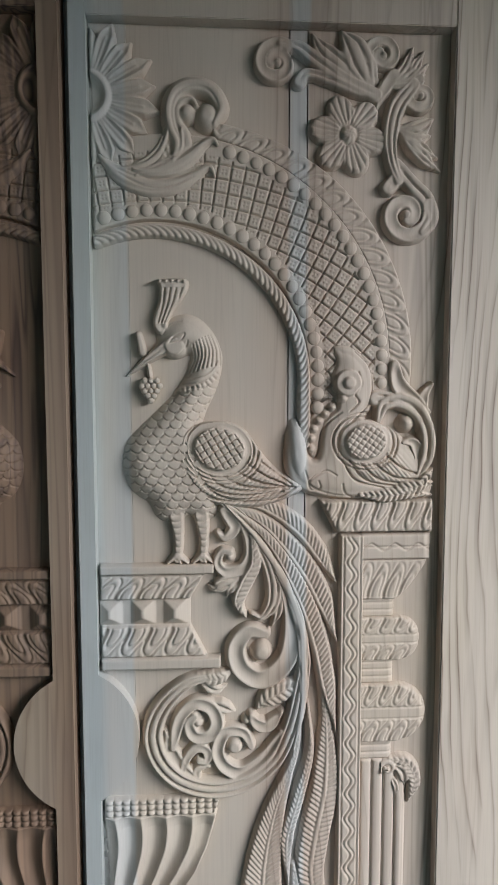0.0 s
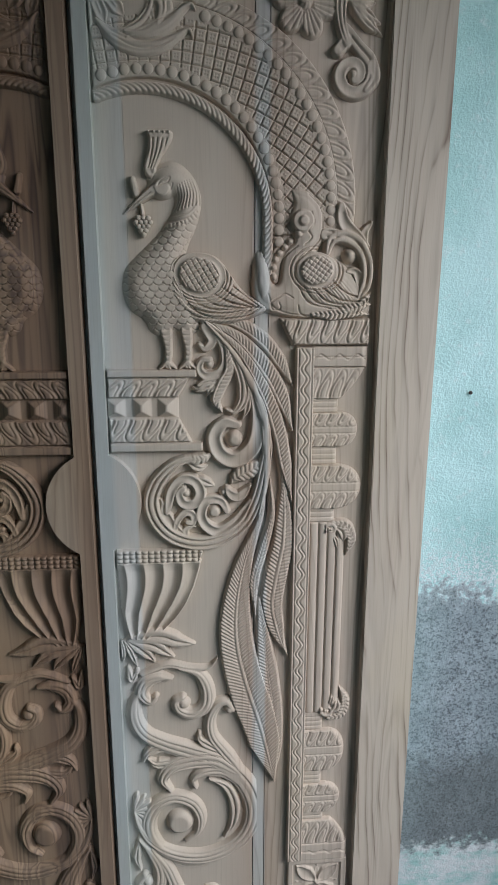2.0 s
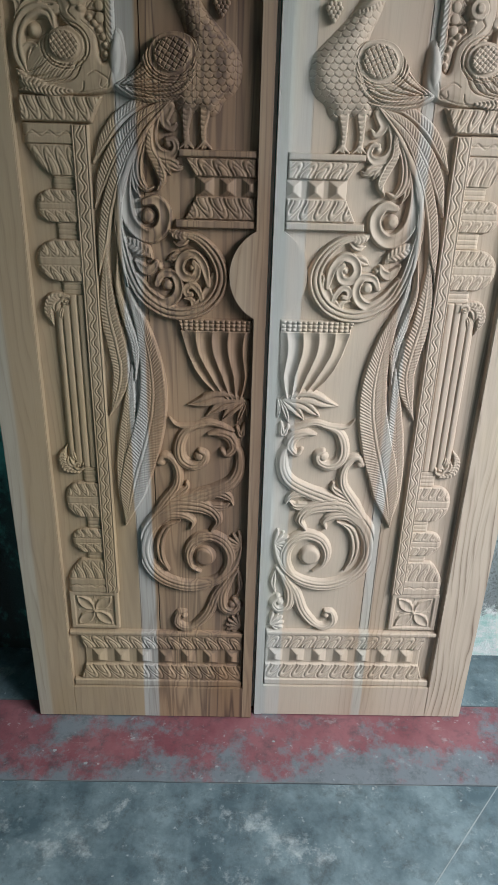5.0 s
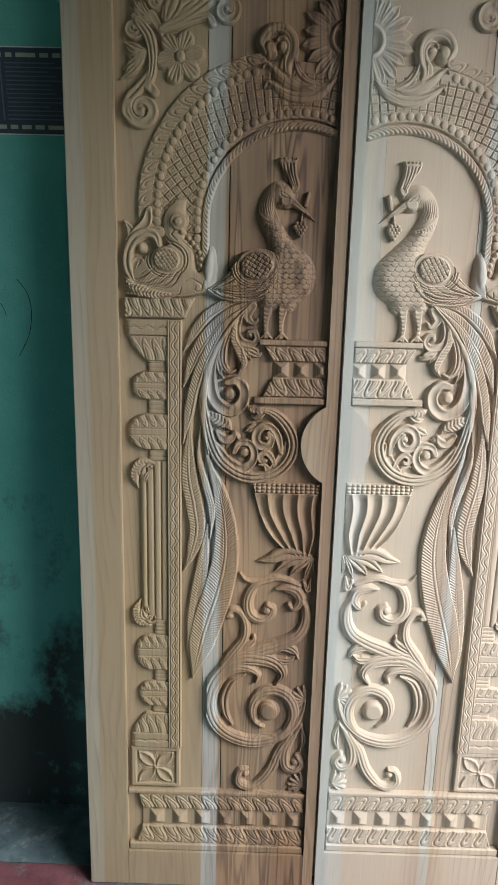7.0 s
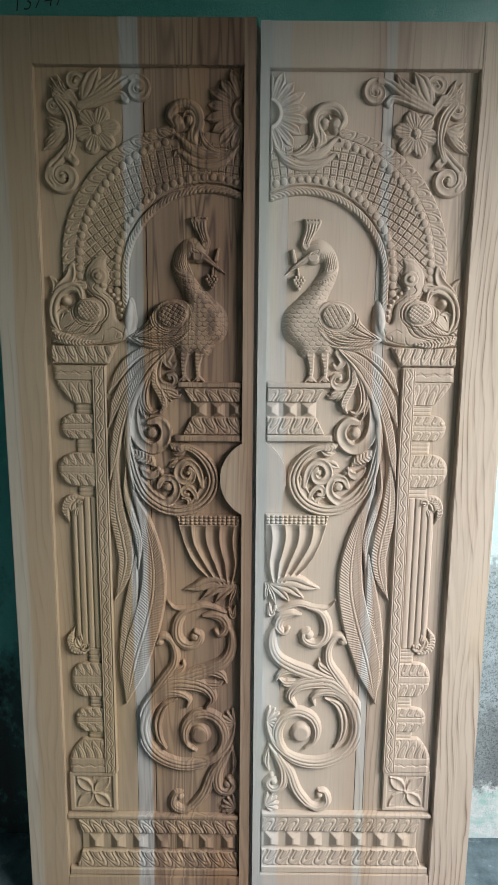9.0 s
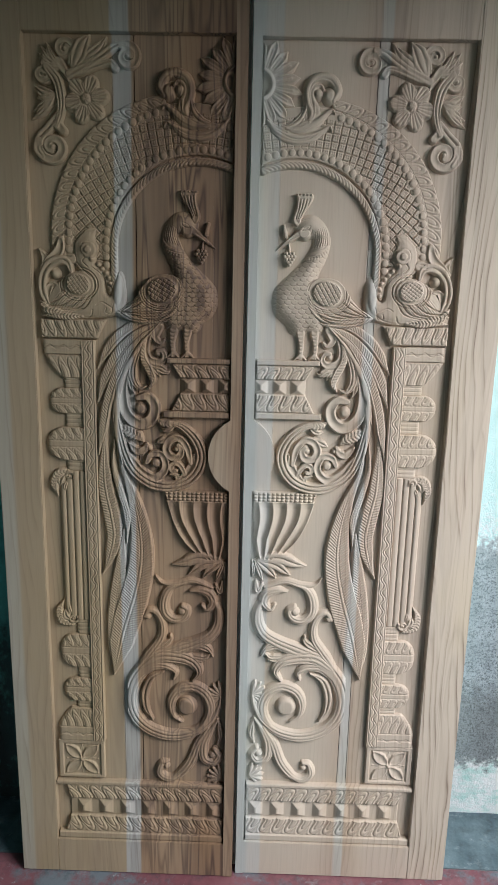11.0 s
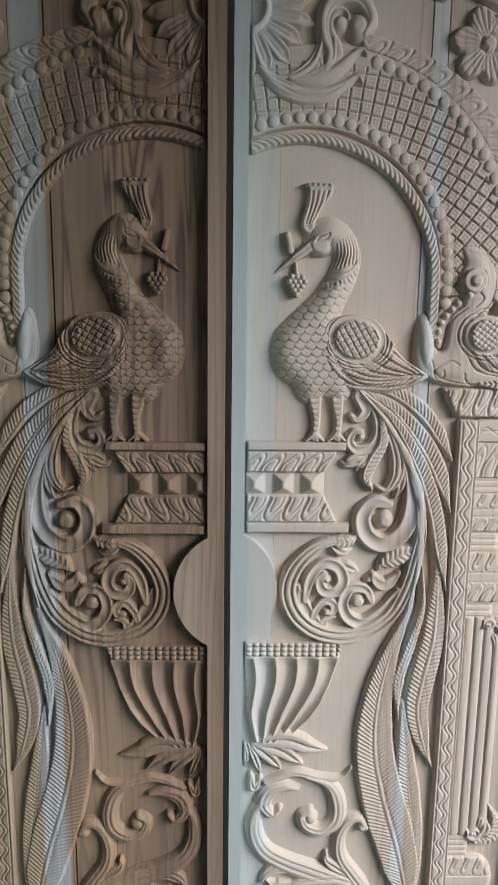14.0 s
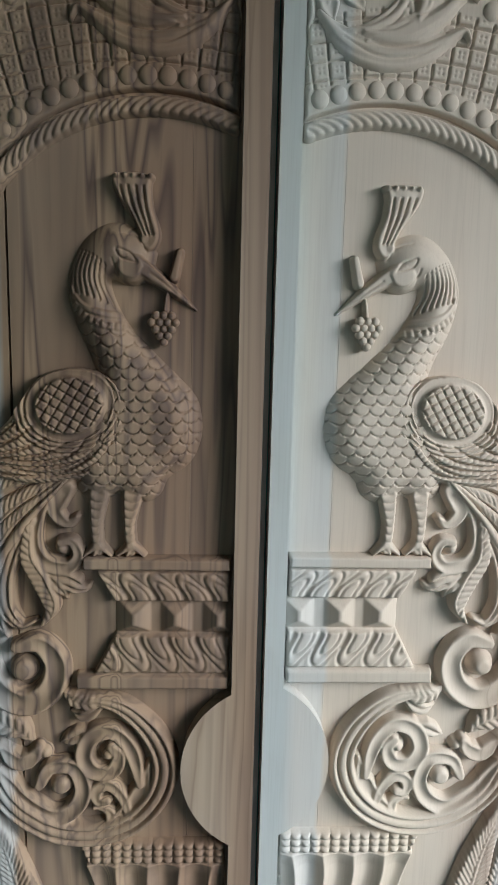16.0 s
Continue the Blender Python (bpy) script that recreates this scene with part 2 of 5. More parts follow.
def floor_material(name, tone, tone2, chips, wear, rim=False):
    m, t, b = node_material(name, 0.55)
    vec = mapped(t, (1, 1, 1))
    big, fine = noise_tex(t, vec, 6.0, 9, 0.72), noise_tex(t, vec, 38, 5, 0.7)
    col = mix(t, ramp(t, big, [(0.40, (0,)), (0.60, (1,))]), tone, tone2)
    worn = noise_tex(t, mapped(t, (1, 1, 1), shift=(3, 1, 0)), 6.5, 11, 0.74)
    if rim:
        y = split_axis(t, "Y")
        near = math_node(t, "SUBTRACT", 1.0, math_node(t, "MULTIPLY", math_node(t, "SUBTRACT", y, RED0), 9.0), True)
        worn = math_node(t, "ADD", worn, math_node(t, "MULTIPLY", near, 0.14))
    col = mix(t, ramp(t, worn, [(wear, (0,)), (wear + 0.10, (0.85,))]), col, chips)
    grime = noise_tex(t, mapped(t, (1, 1, 1), shift=(7, 3, 0)), 17, 9, 0.78)
    col = mix(t, math_node(t, "MULTIPLY", ramp(t, grime, [(0.50, (0,)), (0.64, (1,))]), 0.55), col, (0.035, 0.045, 0.052))
    col = mix(t, math_node(t, "MULTIPLY", ramp(t, fine, [(0.63, (0,)), (0.71, (1,))]), 0.6), col, (0.42, 0.47, 0.48))
    col = mix(t, math_node(t, "MULTIPLY", ramp(t, fine, [(0.30, (1,)), (0.40, (0,))]), 0.5), col, (0.06, 0.075, 0.08))
    t.links.new(col, b.inputs["Base Color"])
    t.links.new(ramp(t, big, [(0.3, (0.35,)), (0.7, (0.7,))]), b.inputs["Roughness"])
    scuff = ramp(t, noise_tex(t, mapped(t, (1, 1.6, 1), shift=(9, 4, 0)), 11, 10, 0.78), [(0.58, (0,)), (0.70, (1,))])
    t.links.new(mix(t, math_node(t, "MULTIPLY", scuff, 0.5), col, (0.40, 0.45, 0.45)), b.inputs["Base Color"])
    bump(t, b, mix(t, 0.5, fine, worn), 0.5, 0.003)
    return m


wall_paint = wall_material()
cement_floor = floor_material("grey_cement_floor", (0.066, 0.104, 0.124), (0.165, 0.228, 0.252), (0.38, 0.43, 0.44), 0.56)
red_floor = floor_material("red_oxide_floor", (0.170, 0.058, 0.072), (0.235, 0.098, 0.112), (0.140, 0.195, 0.220), 0.505, True)
red_side = floor_material("red_oxide_side_border", (0.170, 0.058, 0.072), (0.235, 0.098, 0.112), (0.140, 0.195, 0.220), 0.49)


def plain(name, color, rough=0.6, vary=0.15, scale=60):
    m, t, b = node_material(name, rough)
    n = noise_tex(t, mapped(t, (1, 1, 1)), scale, 4)
    t.links.new(mix(t, n, tuple(c * (1 - vary) for c in color), tuple(min(1, c * (1 + vary)) for c in color)), b.inputs["Base Color"])
    return m


plaster = plain("dull_teal_plaster", (0.085, 0.17, 0.155), 0.85, 0.1, 6)
ink = plain("black_marker", (0.022, 0.05, 0.047), 0.7)
poster_dark = plain("dark_blue_print", (0.035, 0.05, 0.075), 0.45, 0.3, 90)
poster_pale = plain("pale_print", (0.55, 0.60, 0.60), 0.5)
poster_faint = plain("faint_print", (0.10, 0.125, 0.16), 0.5)
poster_title = plain("yellowed_print", (0.34, 0.36, 0.27), 0.5)
poster_red = plain("red_print", (0.40, 0.03, 0.06), 0.5)
steel = plain("rusty_nail", (0.05, 0.04, 0.035), 0.5)


# ---- building helpers ----
def link_mesh(name, bm, material, parent=None, smooth=False):
    me = bpy.data.meshes.new(name)
    bm.to_mesh(me)
    bm.free()
    if material:
        me.materials.append(material)
    for p in me.polygons:
        p.use_smooth = smooth
    ob = new(name, me)
    ob.parent = parent
    return ob


def box(bm, lo, hi, bevel=0.0):
    r = bmesh.ops.create_cube(bm, size=1.0)
    for v in r["verts"]:
        v.co = Vector([a + (b - a) * (c + 0.5) for a, b, c in zip(lo, hi, v.co)])
    if bevel:
        es = list({e for v in r["verts"] for e in v.link_edges})
        bmesh.ops.bevel(bm, geom=es, offset=bevel, segments=2, affect="EDGES", clamp_overlap=True)
    return bm


def part(name, bm, material, parent, label="", smooth=False):
    ob = link_mesh(name, bm, material, parent, smooth)
    return tagged(ob, label) if label else ob


# ---- the room ----
WALL_Y, ROOM_H = 0.218, 2.9


def slab(name, lo, hi, material, label):
    return tagged(link_mesh(name, box(bmesh.new(), lo, hi), material), label, "wall", kind="structure")


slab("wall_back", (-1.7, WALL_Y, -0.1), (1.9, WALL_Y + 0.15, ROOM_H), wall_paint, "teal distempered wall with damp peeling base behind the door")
slab("wall_left", (-1.85, -3.3, -0.1), (-1.7, WALL_Y + 0.15, ROOM_H), plaster, "plain teal plastered side wall")
# unseen wall added; its lintel holds daylight off the door's upper left
bm = bmesh.new()
for lo, hi in (((1.27, -3.3, -0.1), (1.42, -2.35, ROOM_H)), ((1.27, -0.24, -0.1), (1.42, WALL_Y, ROOM_H)), ((1.27, -2.35, 2.20), (1.42, -0.24, ROOM_H))):
    box(bm, lo, hi)
tagged(link_mesh("wall_right", bm, plaster), "unseen teal side wall, its wide doorway sized to shape the daylight", "wall", kind="structure")
# unseen wall closing the room, left open only where the fill lamp stands
bm = bmesh.new()
for lo, hi in (((-1.85, -3.3, -0.1), (-0.9, -3.15, ROOM_H)), ((0.5, -3.3, -0.1), (1.9, -3.15, ROOM_H)), ((-0.9, -3.3, -0.1), (0.5, -3.15, 1.25)), ((-0.9, -3.3, 2.25), (0.5, -3.15, ROOM_H))):
    box(bm, lo, hi)
tagged(link_mesh("wall_front", bm, plaster), "unseen teal wall with an opening added for the fill lamp", "wall", kind="structure")
tagged(link_mesh("ceiling", box(bmesh.new(), (-1.85, -3.3, ROOM_H), (1.9, WALL_Y + 0.15, ROOM_H + 0.12)), plaster), "plain dull plastered ceiling", "ceiling", kind="structure")

floor = tagged(link_mesh("floor", box(bmesh.new(), (-1.85, -3.3, -0.12), (1.9, WALL_Y + 0.15, -0.004)), cement_floor), "worn grey cement floor with scuffs and paint chips", "floor", kind="structure")
part("cement_field", box(bmesh.new(), (-1.7, -3.15, -0.06), (1.75, RED0 - 0.002, 0.0)), cement_floor, floor)
part("red_border", box(bmesh.new(), (-1.7, RED0 + 0.001, -0.06), (1.75, RED1 - 0.001, 0.0005)), red_floor, floor, "chipped red oxide floor border")
bm = bmesh.new()
ring = [(0.655, RED0 - 0.0025), (1.26, RED0 - 0.0025), (1.26, -0.46), (0.78, -0.56), (0.54, -0.345)]
top, base = [bm.verts.new((x, y, 0.0006)) for x, y in ring], [bm.verts.new((x, y, -0.003)) for x, y in ring]
bm.faces.new(top[::-1])
for i in range(5):
    bm.faces.new((top[i], top[(i + 1) % 5], base[(i + 1) % 5], base[i]))
bmesh.ops.recalc_face_normals(bm, faces=bm.faces)
part("red_side_border", bm, red_side, floor, "worn red oxide border turning along the side wall")
part("cement_edge", box(bmesh.new(), (-1.7, RED1 + 0.002, -0.06), (1.75, WALL_Y, 0.0)), cement_floor, floor)

# ---- the carved door ----
LEAN, TOP, HALF = 5.0, 2.08, 0.552
GROUND = 0.018          # how far the carved ground lies behind the face
DEPTH = 1.06            # relief strength
STEP = 0.0012           # fineness of the carving
leaf_right = tagged(new("door_leaf"), "carved teak door leaf with a peacock, leaning unfinished on the wall", "door", "pair of carved door leaves")
leaf_right.matrix_world = pose(0, 0, 0.003, -LEAN)
leaf_left = tagged(new("door_leaf"), "carved teak door leaf with dark heartwood, leaning on the wall", "door", "pair of carved door leaves")
leaf_left.matrix_world = pose(0, 0, 0.003, -LEAN) @ pose(0, -0.012, 0)


def both(name, build, label=""):
    """One part on each leaf, mirrored about the middle of the door."""
    for leaf, side, material in ((leaf_right, 1, wood_right), (leaf_left, -1, wood_left)):
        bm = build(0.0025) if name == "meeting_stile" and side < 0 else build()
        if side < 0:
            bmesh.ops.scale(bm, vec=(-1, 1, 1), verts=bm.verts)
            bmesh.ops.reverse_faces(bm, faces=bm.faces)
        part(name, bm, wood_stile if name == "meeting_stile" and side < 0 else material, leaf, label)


for leaf_ob, side, material, spans in ((leaf_right, 1, wood_right, ((0.008, 0.0690), (0.0693, 0.2612), (0.2628, 0.2832), (0.2846, HALF - 0.003))),
                                        (leaf_left, -1, wood_left, ((0.008, 0.0690), (0.0692, 0.2330), (0.2354, 0.2788), (0.2798, HALF - 0.003)))):
    for lo, hi in spans:
        part("panel_board", box(bmesh.new(), (min(lo * side, hi * side), GROUND, 0.002), (max(lo * side, hi * side), 0.034, TOP - 0.002)), material, leaf_ob)
both("outer_stile", lambda: box(bmesh.new(), (0.457, 0, 0), (HALF, 0.036, TOP), 0.0016))
both("top_rail", lambda: box(bmesh.new(), (0.0255, 0.0004, 1.992), (0.4572, 0.030, TOP - 0.0005), 0.001))
both("bottom_rail", lambda: box(bmesh.new(), (0.0255, 0.0004, 0.0005), (0.4572, 0.030, 0.098), 0.001))


def meeting_stile(start=0.0065):
    """Upright with the flat round boss of the lock at half height."""
    rim = [(start, 0), (0.026, 0)]
    a = math.asin(0.082 / 0.0931)
    for i in range(25):
        w = -a + 2 * a * i / 24
        rim.append((-0.0181 + 0.0931 * math.cos(w), 1.134 + 0.0931 * math.sin(w)))
    rim += [(0.026, TOP), (start, TOP)]
    bm = bmesh.new()
    front = [bm.verts.new((u, 0, v)) for u, v in rim]
    back = [bm.verts.new((u, 0.034, v)) for u, v in rim]
    bm.faces.new(front)
    bm.faces.new(back[::-1])
    for i in range(len(rim)):
        j = (i + 1) % len(rim)
        bm.faces.new((front[j], front[i], back[i], back[j]))
    bmesh.ops.recalc_face_normals(bm, faces=bm.faces)
    return bm


both("meeting_stile", meeting_stile)
part("rebate_lip", box(bmesh.new(), (-0.0062, 0.0255, 0.001), (0.0048, 0.0335, TOP - 0.001)), wood_right, leaf_right)


def spline(points, per=10):
    """A smooth line through a few places."""
    p = np.array(points, float)
    if len(p) < 3:
        return np.linspace(p[0], p[-1], per + 1)
    q = np.vstack((2 * p[0] - p[1], p, 2 * p[-1] - p[-2]))
    out = []
    for i in range(1, len(q) - 2):
        a, b, c, d = q[i - 1:i + 3]
        for k in range(per):
            s = k / per
            out.append(0.5 * (2 * b + (c - a) * s + (2 * a - 5 * b + 4 * c - d) * s * s + (3 * b - a - 3 * c + d) * s ** 3))
    return np.array(out + [p[-1]])


def spiral(cu, cv, r0, r1, a0, a1, n=44):
    """A scroll about a centre, from radius r0 at angle a0 to r1 at a1, in degrees."""
    s = np.linspace(0, 1, n)
    a, r = np.radians(a0 + (a1 - a0) * s), r0 + (r1 - r0) * s
    return np.stack((cu + r * np.cos(a), cv + r * np.sin(a)), 1)


def join(*lines):
    return np.vstack(lines)


class Relief:
    """A patch of carving: heights over the ground on a fine grid, turned into one mesh."""

    def __init__(self, u0, v0, u1, v1, step=STEP):
        self.u, self.v = np.arange(u0, u1 + step, step), np.arange(v0, v1 + step, step)
        self.U, self.V = np.meshgrid(self.u, self.v, indexing="ij")
        self.H = np.full(self.U.shape, -0.006)
        self.step = step

    def along(self, line, reach):
        """For every place: distance from the line, signed distance across it, and how far along it lies (0 to 1, and metres)."""
        best = np.full(self.U.shape, 1e9)
        across, run = np.zeros_like(best), np.zeros_like(best)
        total = 0.0
        for a, b in zip(line[:-1], line[1:]):
            d = b - a
            n = math.hypot(*d)
            if n < 1e-7:
                continue
            i0, i1 = np.searchsorted(self.u, (min(a[0], b[0]) - reach, max(a[0], b[0]) + reach))
            j0, j1 = np.searchsorted(self.v, (min(a[1], b[1]) - reach, max(a[1], b[1]) + reach))
            w = (slice(i0, i1), slice(j0, j1))
            pu, pv = self.U[w] - a[0], self.V[w] - a[1]
            s = np.clip((pu * d[0] + pv * d[1]) / (n * n), 0, 1)
            du, dv = pu - s * d[0], pv - s * d[1]
            dist = np.hypot(du, dv)
            near = dist < best[w]
            sign = np.where(d[0] * pv - d[1] * pu >= 0, 1.0, -1.0)
            best[w] = np.where(near, dist, best[w])
            across[w] = np.where(near, sign * dist, across[w])
            run[w] = np.where(near, total + s * n, run[w])
            total += n
        return best, across, run / max(total, 1e-9), run

    def lay(self, h, where=None):
        self.H = np.maximum(self.H, h if where is None else np.where(where, h, -0.006))
        return self

    def rise(self, edge, h, round_=0.004):
        """A height that climbs from the ground at edge = 0 over a rounded shoulder."""
        e = np.clip(edge / round_, 0, 1)
        z = h * (1 - (1 - e) ** 2)
        return np.where(edge < 0, np.maximum(edge * 2 * h / round_, -0.006), z)

    def stroke(self, line, width, h, round_=None, detail=None, on=None, base=0.0):
        """A raised band along a line. width: half width, or a list of them along the line; detail(q, s, m) adds to the height."""
        w = np.atleast_1d(np.array(width, float))
        dist, across, s, m = self.along(np.asarray(line), float(w.max()) + 0.006)
        W = np.interp(s, np.linspace(0, 1, len(w)), w)
        hh = np.interp(s, np.linspace(0, 1, np.size(h)), np.atleast_1d(h)) if np.size(h) > 1 else h
        edge = W - dist
        z = self.rise(edge, hh, np.minimum(W, round_) if round_ else np.minimum(W, np.maximum(0.42 * W, 0.0040)))
        if detail:
            z = z + np.where(edge > 0, detail(np.clip(across / np.maximum(W, 1e-6), -1, 1), s, m), 0)
        z = np.where(edge > -0.004, base * (edge > 0) + z, -0.006)
        return self.lay(z if on is None else np.where(self.H > on, z, -0.006))

    def carve(self, line, width, depth):
        """A cut groove along a line."""
        w = np.atleast_1d(np.array(width, float))
        dist, across, s, m = self.along(np.asarray(line), float(w.max()) + 0.002)
        W = np.interp(s, np.linspace(0, 1, len(w)), w)
        cut = depth * np.clip(1 - dist / W, 0, 1)
        self.H = np.where(self.H > 0, np.maximum(self.H - cut, 0.0005), self.H)
        return self

    def ridge(self, line, width, h, pitch=0.0):
        """A low bead or cord that follows the carving beneath it."""
        dist, across, s, m = self.along(np.asarray(line), width + 0.002)
        z = h * np.clip(1.5 - 1.5 * (dist / width) ** 2, 0, 1)
        if pitch:
            z = z * hump(m / pitch)
        self.H = np.where(self.H > 0.003, self.H + z, self.H)
        return self

    def oval(self, cu, cv, ru, rv, h, tilt=0.0, round_=None, detail=None, base=0.0):
        c, s = math.cos(radians(tilt)), math.sin(radians(tilt))
        a, b = (self.U - cu) * c + (self.V - cv) * s, -(self.U - cu) * s + (self.V - cv) * c
        r = np.hypot(a / ru, b / rv)
        edge = (1 - r) * min(ru, rv)
        z = self.rise(edge, h, round_ or min(ru, rv))
        if detail:
            z = z + np.where(edge > 0, detail(a, b, r), 0)
        return self.lay(np.where(edge > -0.004, base * (edge > 0) + z, -0.006))

    def shape(self, outline, h, round_=0.004, detail=None):
        """A raised field inside a closed smooth outline."""
        ring = np.vstack((outline, outline[:1]))
        dist, _, _, _ = self.along(ring, 0.03)
        inside = np.zeros(self.U.shape, bool)
        for (au, av), (bu, bv) in zip(ring[:-1], ring[1:]):
            if av == bv:
                continue
            inside ^= ((av > self.V) != (bv > self.V)) & (self.U < (bu - au) * (self.V - av) / (bv - av) + au)
        edge = np.where(inside, np.minimum(dist, 0.03), -np.minimum(dist, 0.03))
        z = self.rise(edge, h, round_)
        soft = np.maximum(z, 0)
        for _ in range(3):
            for axis in (0, 1):
                c = np.cumsum(np.pad(soft, [(8, 7) if k == axis else (0, 0) for k in (0, 1)], mode="edge"), axis=axis)
                soft = (np.roll(c, -15, axis) - c).take(range(soft.shape[axis]), axis) / 15.0
        w = np.clip(edge / 0.012, 0, 1)
        z = z * (1 - w) + soft * w
        if detail is not None:
            z = z + np.where(edge > 0, detail * np.clip(edge / 0.002, 0, 1), 0)
        return self.lay(z)

    def mesh(self, name, mirror, back=GROUND):
        live = self.H > -0.0045
        quad = live[:-1, :-1] | live[1:, :-1] | live[1:, 1:] | live[:-1, 1:]
        i, j = np.nonzero(quad)
        nv = len(self.v)
        q = np.stack((i * nv + j, (i + 1) * nv + j, (i + 1) * nv + j + 1, i * nv + j + 1), 1)
        used, inverse = np.unique(q, return_inverse=True)
        q = inverse.reshape(-1, 4)
        H = np.pad(np.maximum(self.H * DEPTH, -0.006), 1, mode="edge")   # worked and sanded: no knife-sharp edges
        H = (H[:-2] + 8 * H[1:-1] + H[2:]) / 10
        H = (H[:, :-2] + 8 * H[:, 1:-1] + H[:, 2:]) / 10
        co = np.stack((self.U.ravel()[used] * mirror, back - H.ravel()[used], self.V.ravel()[used]), 1)
        if mirror < 0:
            q = q[:, ::-1]
        me = bpy.data.meshes.new(name)
        me.vertices.add(len(co))
        me.vertices.foreach_set("co", co.astype(np.float32).ravel())
        me.loops.add(q.size)
        me.loops.foreach_set("vertex_index", np.ascontiguousarray(q, dtype=np.int32).ravel())
        me.polygons.add(len(q))
        me.polygons.foreach_set("loop_start", np.arange(0, q.size, 4, dtype=np.int32))
        me.polygons.foreach_set("use_smooth", np.ones(len(q), bool))
        me.update(calc_edges=True)
        return me

    def place(self, name, label="", back=GROUND, parents=None):
        made = []
        for n, (leaf, side, material) in enumerate(((leaf_right, 1, wood_right), (leaf_left, -1, wood_left))):
            me = self.mesh(name, side, back)
            me.materials.append(material)
            ob = new(name, me)
            ob.parent = parents[n] if parents else leaf
            if label:
                tagged(ob, label)
            made.append(ob)
        return made

# ---- carving: shared patterns ----
def frac(x):
    return x - np.floor(x)


def hump(x):
    """Rounded strips with sharp cuts between them, 0 to 1."""
    return np.sqrt(np.abs(np.sin(np.pi * x)))


def cut(x, width):
    """A narrow cut round each whole number, 0 to 1."""
    d = np.abs(x - np.round(x))
    return np.clip(1 - d / width, 0, 1)


def barbs(pitch, depth, slant, rib=0.16):
    """Feather: a smooth mid rib and fine curved barbs."""
    def f(q, s, m):
        x = (m + slant * np.abs(q) ** 0.75) / pitch
        z = -depth * cut(x, 0.30) + 0.0005 * np.sin(np.pi * frac(x))
        return np.where(np.abs(q) < rib, 0.0006, z) - 0.0014 * np.clip(1 - np.abs(np.abs(q) - rib) / 0.10, 0, 1)
    return f


def vane(pitch, depth, slant):
    """Half a feather: a smooth quill on the inner side and barbs on the outer."""
    def f(q, s, m):
        x = (m + slant * (q + 0.35)) / pitch
        z = -depth * cut(x, 0.24) + 0.0005 * np.sin(np.pi * frac(x))
        return np.where(q < -0.35, 0.0008, z) - 0.0022 * np.clip(1 - np.abs(q + 0.35) / 0.10, 0, 1) - 0.0018 * np.clip(1 - np.abs(q + 0.68) / 0.08, 0, 1)
    return f


def flutes(n, depth):
    """Grooves that run along a band."""
    def f(q, s, m):
        x = (q + 1) / 2 * n
        return (-depth * 1.6 * cut(x, 0.18) * (np.abs(q) < 0.97) - 0.0005 * np.cos(2 * np.pi * x)) * np.clip(np.minimum(s, 1 - s) * 7, 0, 1)
    return f


def scoop(depth):
    """A hollowed leaf or scroll with a raised rim."""
    def f(q, s, m):
        return -1.25 * depth * np.clip(1 - (q * 1.45) ** 2, 0, 1) * np.clip(np.minimum(s, 1 - s) * 8, 0, 1)
    return f


def veins(pitch, depth, slant):
    def f(q, s, m):
        return -depth * cut((m + slant * np.abs(q)) / pitch, 0.28) * (np.abs(q) > 0.12) - depth * np.clip(1 - np.abs(q) / 0.14, 0, 1)
    return f


def volute(r, cu, cv, radius, turns, start, width, h, knob=0.32, sense=1, detail=None):
    """A rolled scroll end with a round knob in its eye."""
    line = spiral(cu, cv, radius, radius * knob, start, start + sense * 360 * turns)
    r.stroke(line, [width, width * 0.95, width * 0.7], [h, h, h * 0.9], detail=detail or scoop(0.0022))
    r.oval(cu, cv, radius * knob, radius * knob, h + 0.001, round_=radius * knob * 0.8)
    return r


def leaf(r, points, width, h, detail=None):
    r.stroke(spline(points), [width * 0.45, width, width * 0.9, width * 0.15], [h * 0.8, h, h, h * 0.6], detail=detail or veins(0.007, 0.0014, 0.008))
    return r


def block(r, u0, v0, u1, v1, h, round_=0.002, lean0=0.0, lean1=0.0, detail=None):
    """A flat raised field with straight edges; lean1: how far its far end shifts from bottom to top."""
    t = (r.V - v0) / (v1 - v0)
    a, b = r.U - (u0 + lean0 * t), (u1 + lean1 * t) - r.U
    edge = np.minimum(np.minimum(a, b), np.minimum(r.V - v0, v1 - r.V))
    z = r.rise(edge, h, round_)
    if detail is not None:
        z = z + np.where(edge > 0, detail * np.clip(edge / 0.0015, 0, 1), 0)
    return r.lay(np.where(edge > -0.004, z, -0.006))


def pyramid(r, cu, cv, half, tall, h):
    """A hipped block standing on the band."""
    d = np.maximum(np.abs(r.U - cu) / half, (np.abs(r.V - cv) - (tall - half * 0.75)) / (half * 0.75))
    return r.lay(np.where(d < 1.3, 0.003 + (h - 0.003) * np.minimum(1 - d, 0.9), -0.006))


def leaf_band(r, v0, v1, period, depth, flip=1):
    """A row of leaning teardrop leaves with fine folds, one against the next."""
    t = np.clip((r.V - v0) / (v1 - v0), 0, 1)
    if flip < 0:
        t = 1 - t
    w = 2 * t - 1
    x = r.U / period - flip * (0.52 * w - 0.22 * w ** 3)
    p = frac(x) - 0.5
    drop = np.hypot(p / 0.43, np.clip(t - 0.30, 0, 1) / 0.64)
    z = -1.2 * depth * cut(x, 0.06) * (t < 0.5)
    for ring, k in ((1.0, 1.0), (0.52, 0.9)):
        z -= 1.1 * k * depth * np.clip(1 - np.abs(drop - ring) / 0.15, 0, 1) * (t > 0.06)
    return z + 0.0016 * np.cos(np.pi * p)


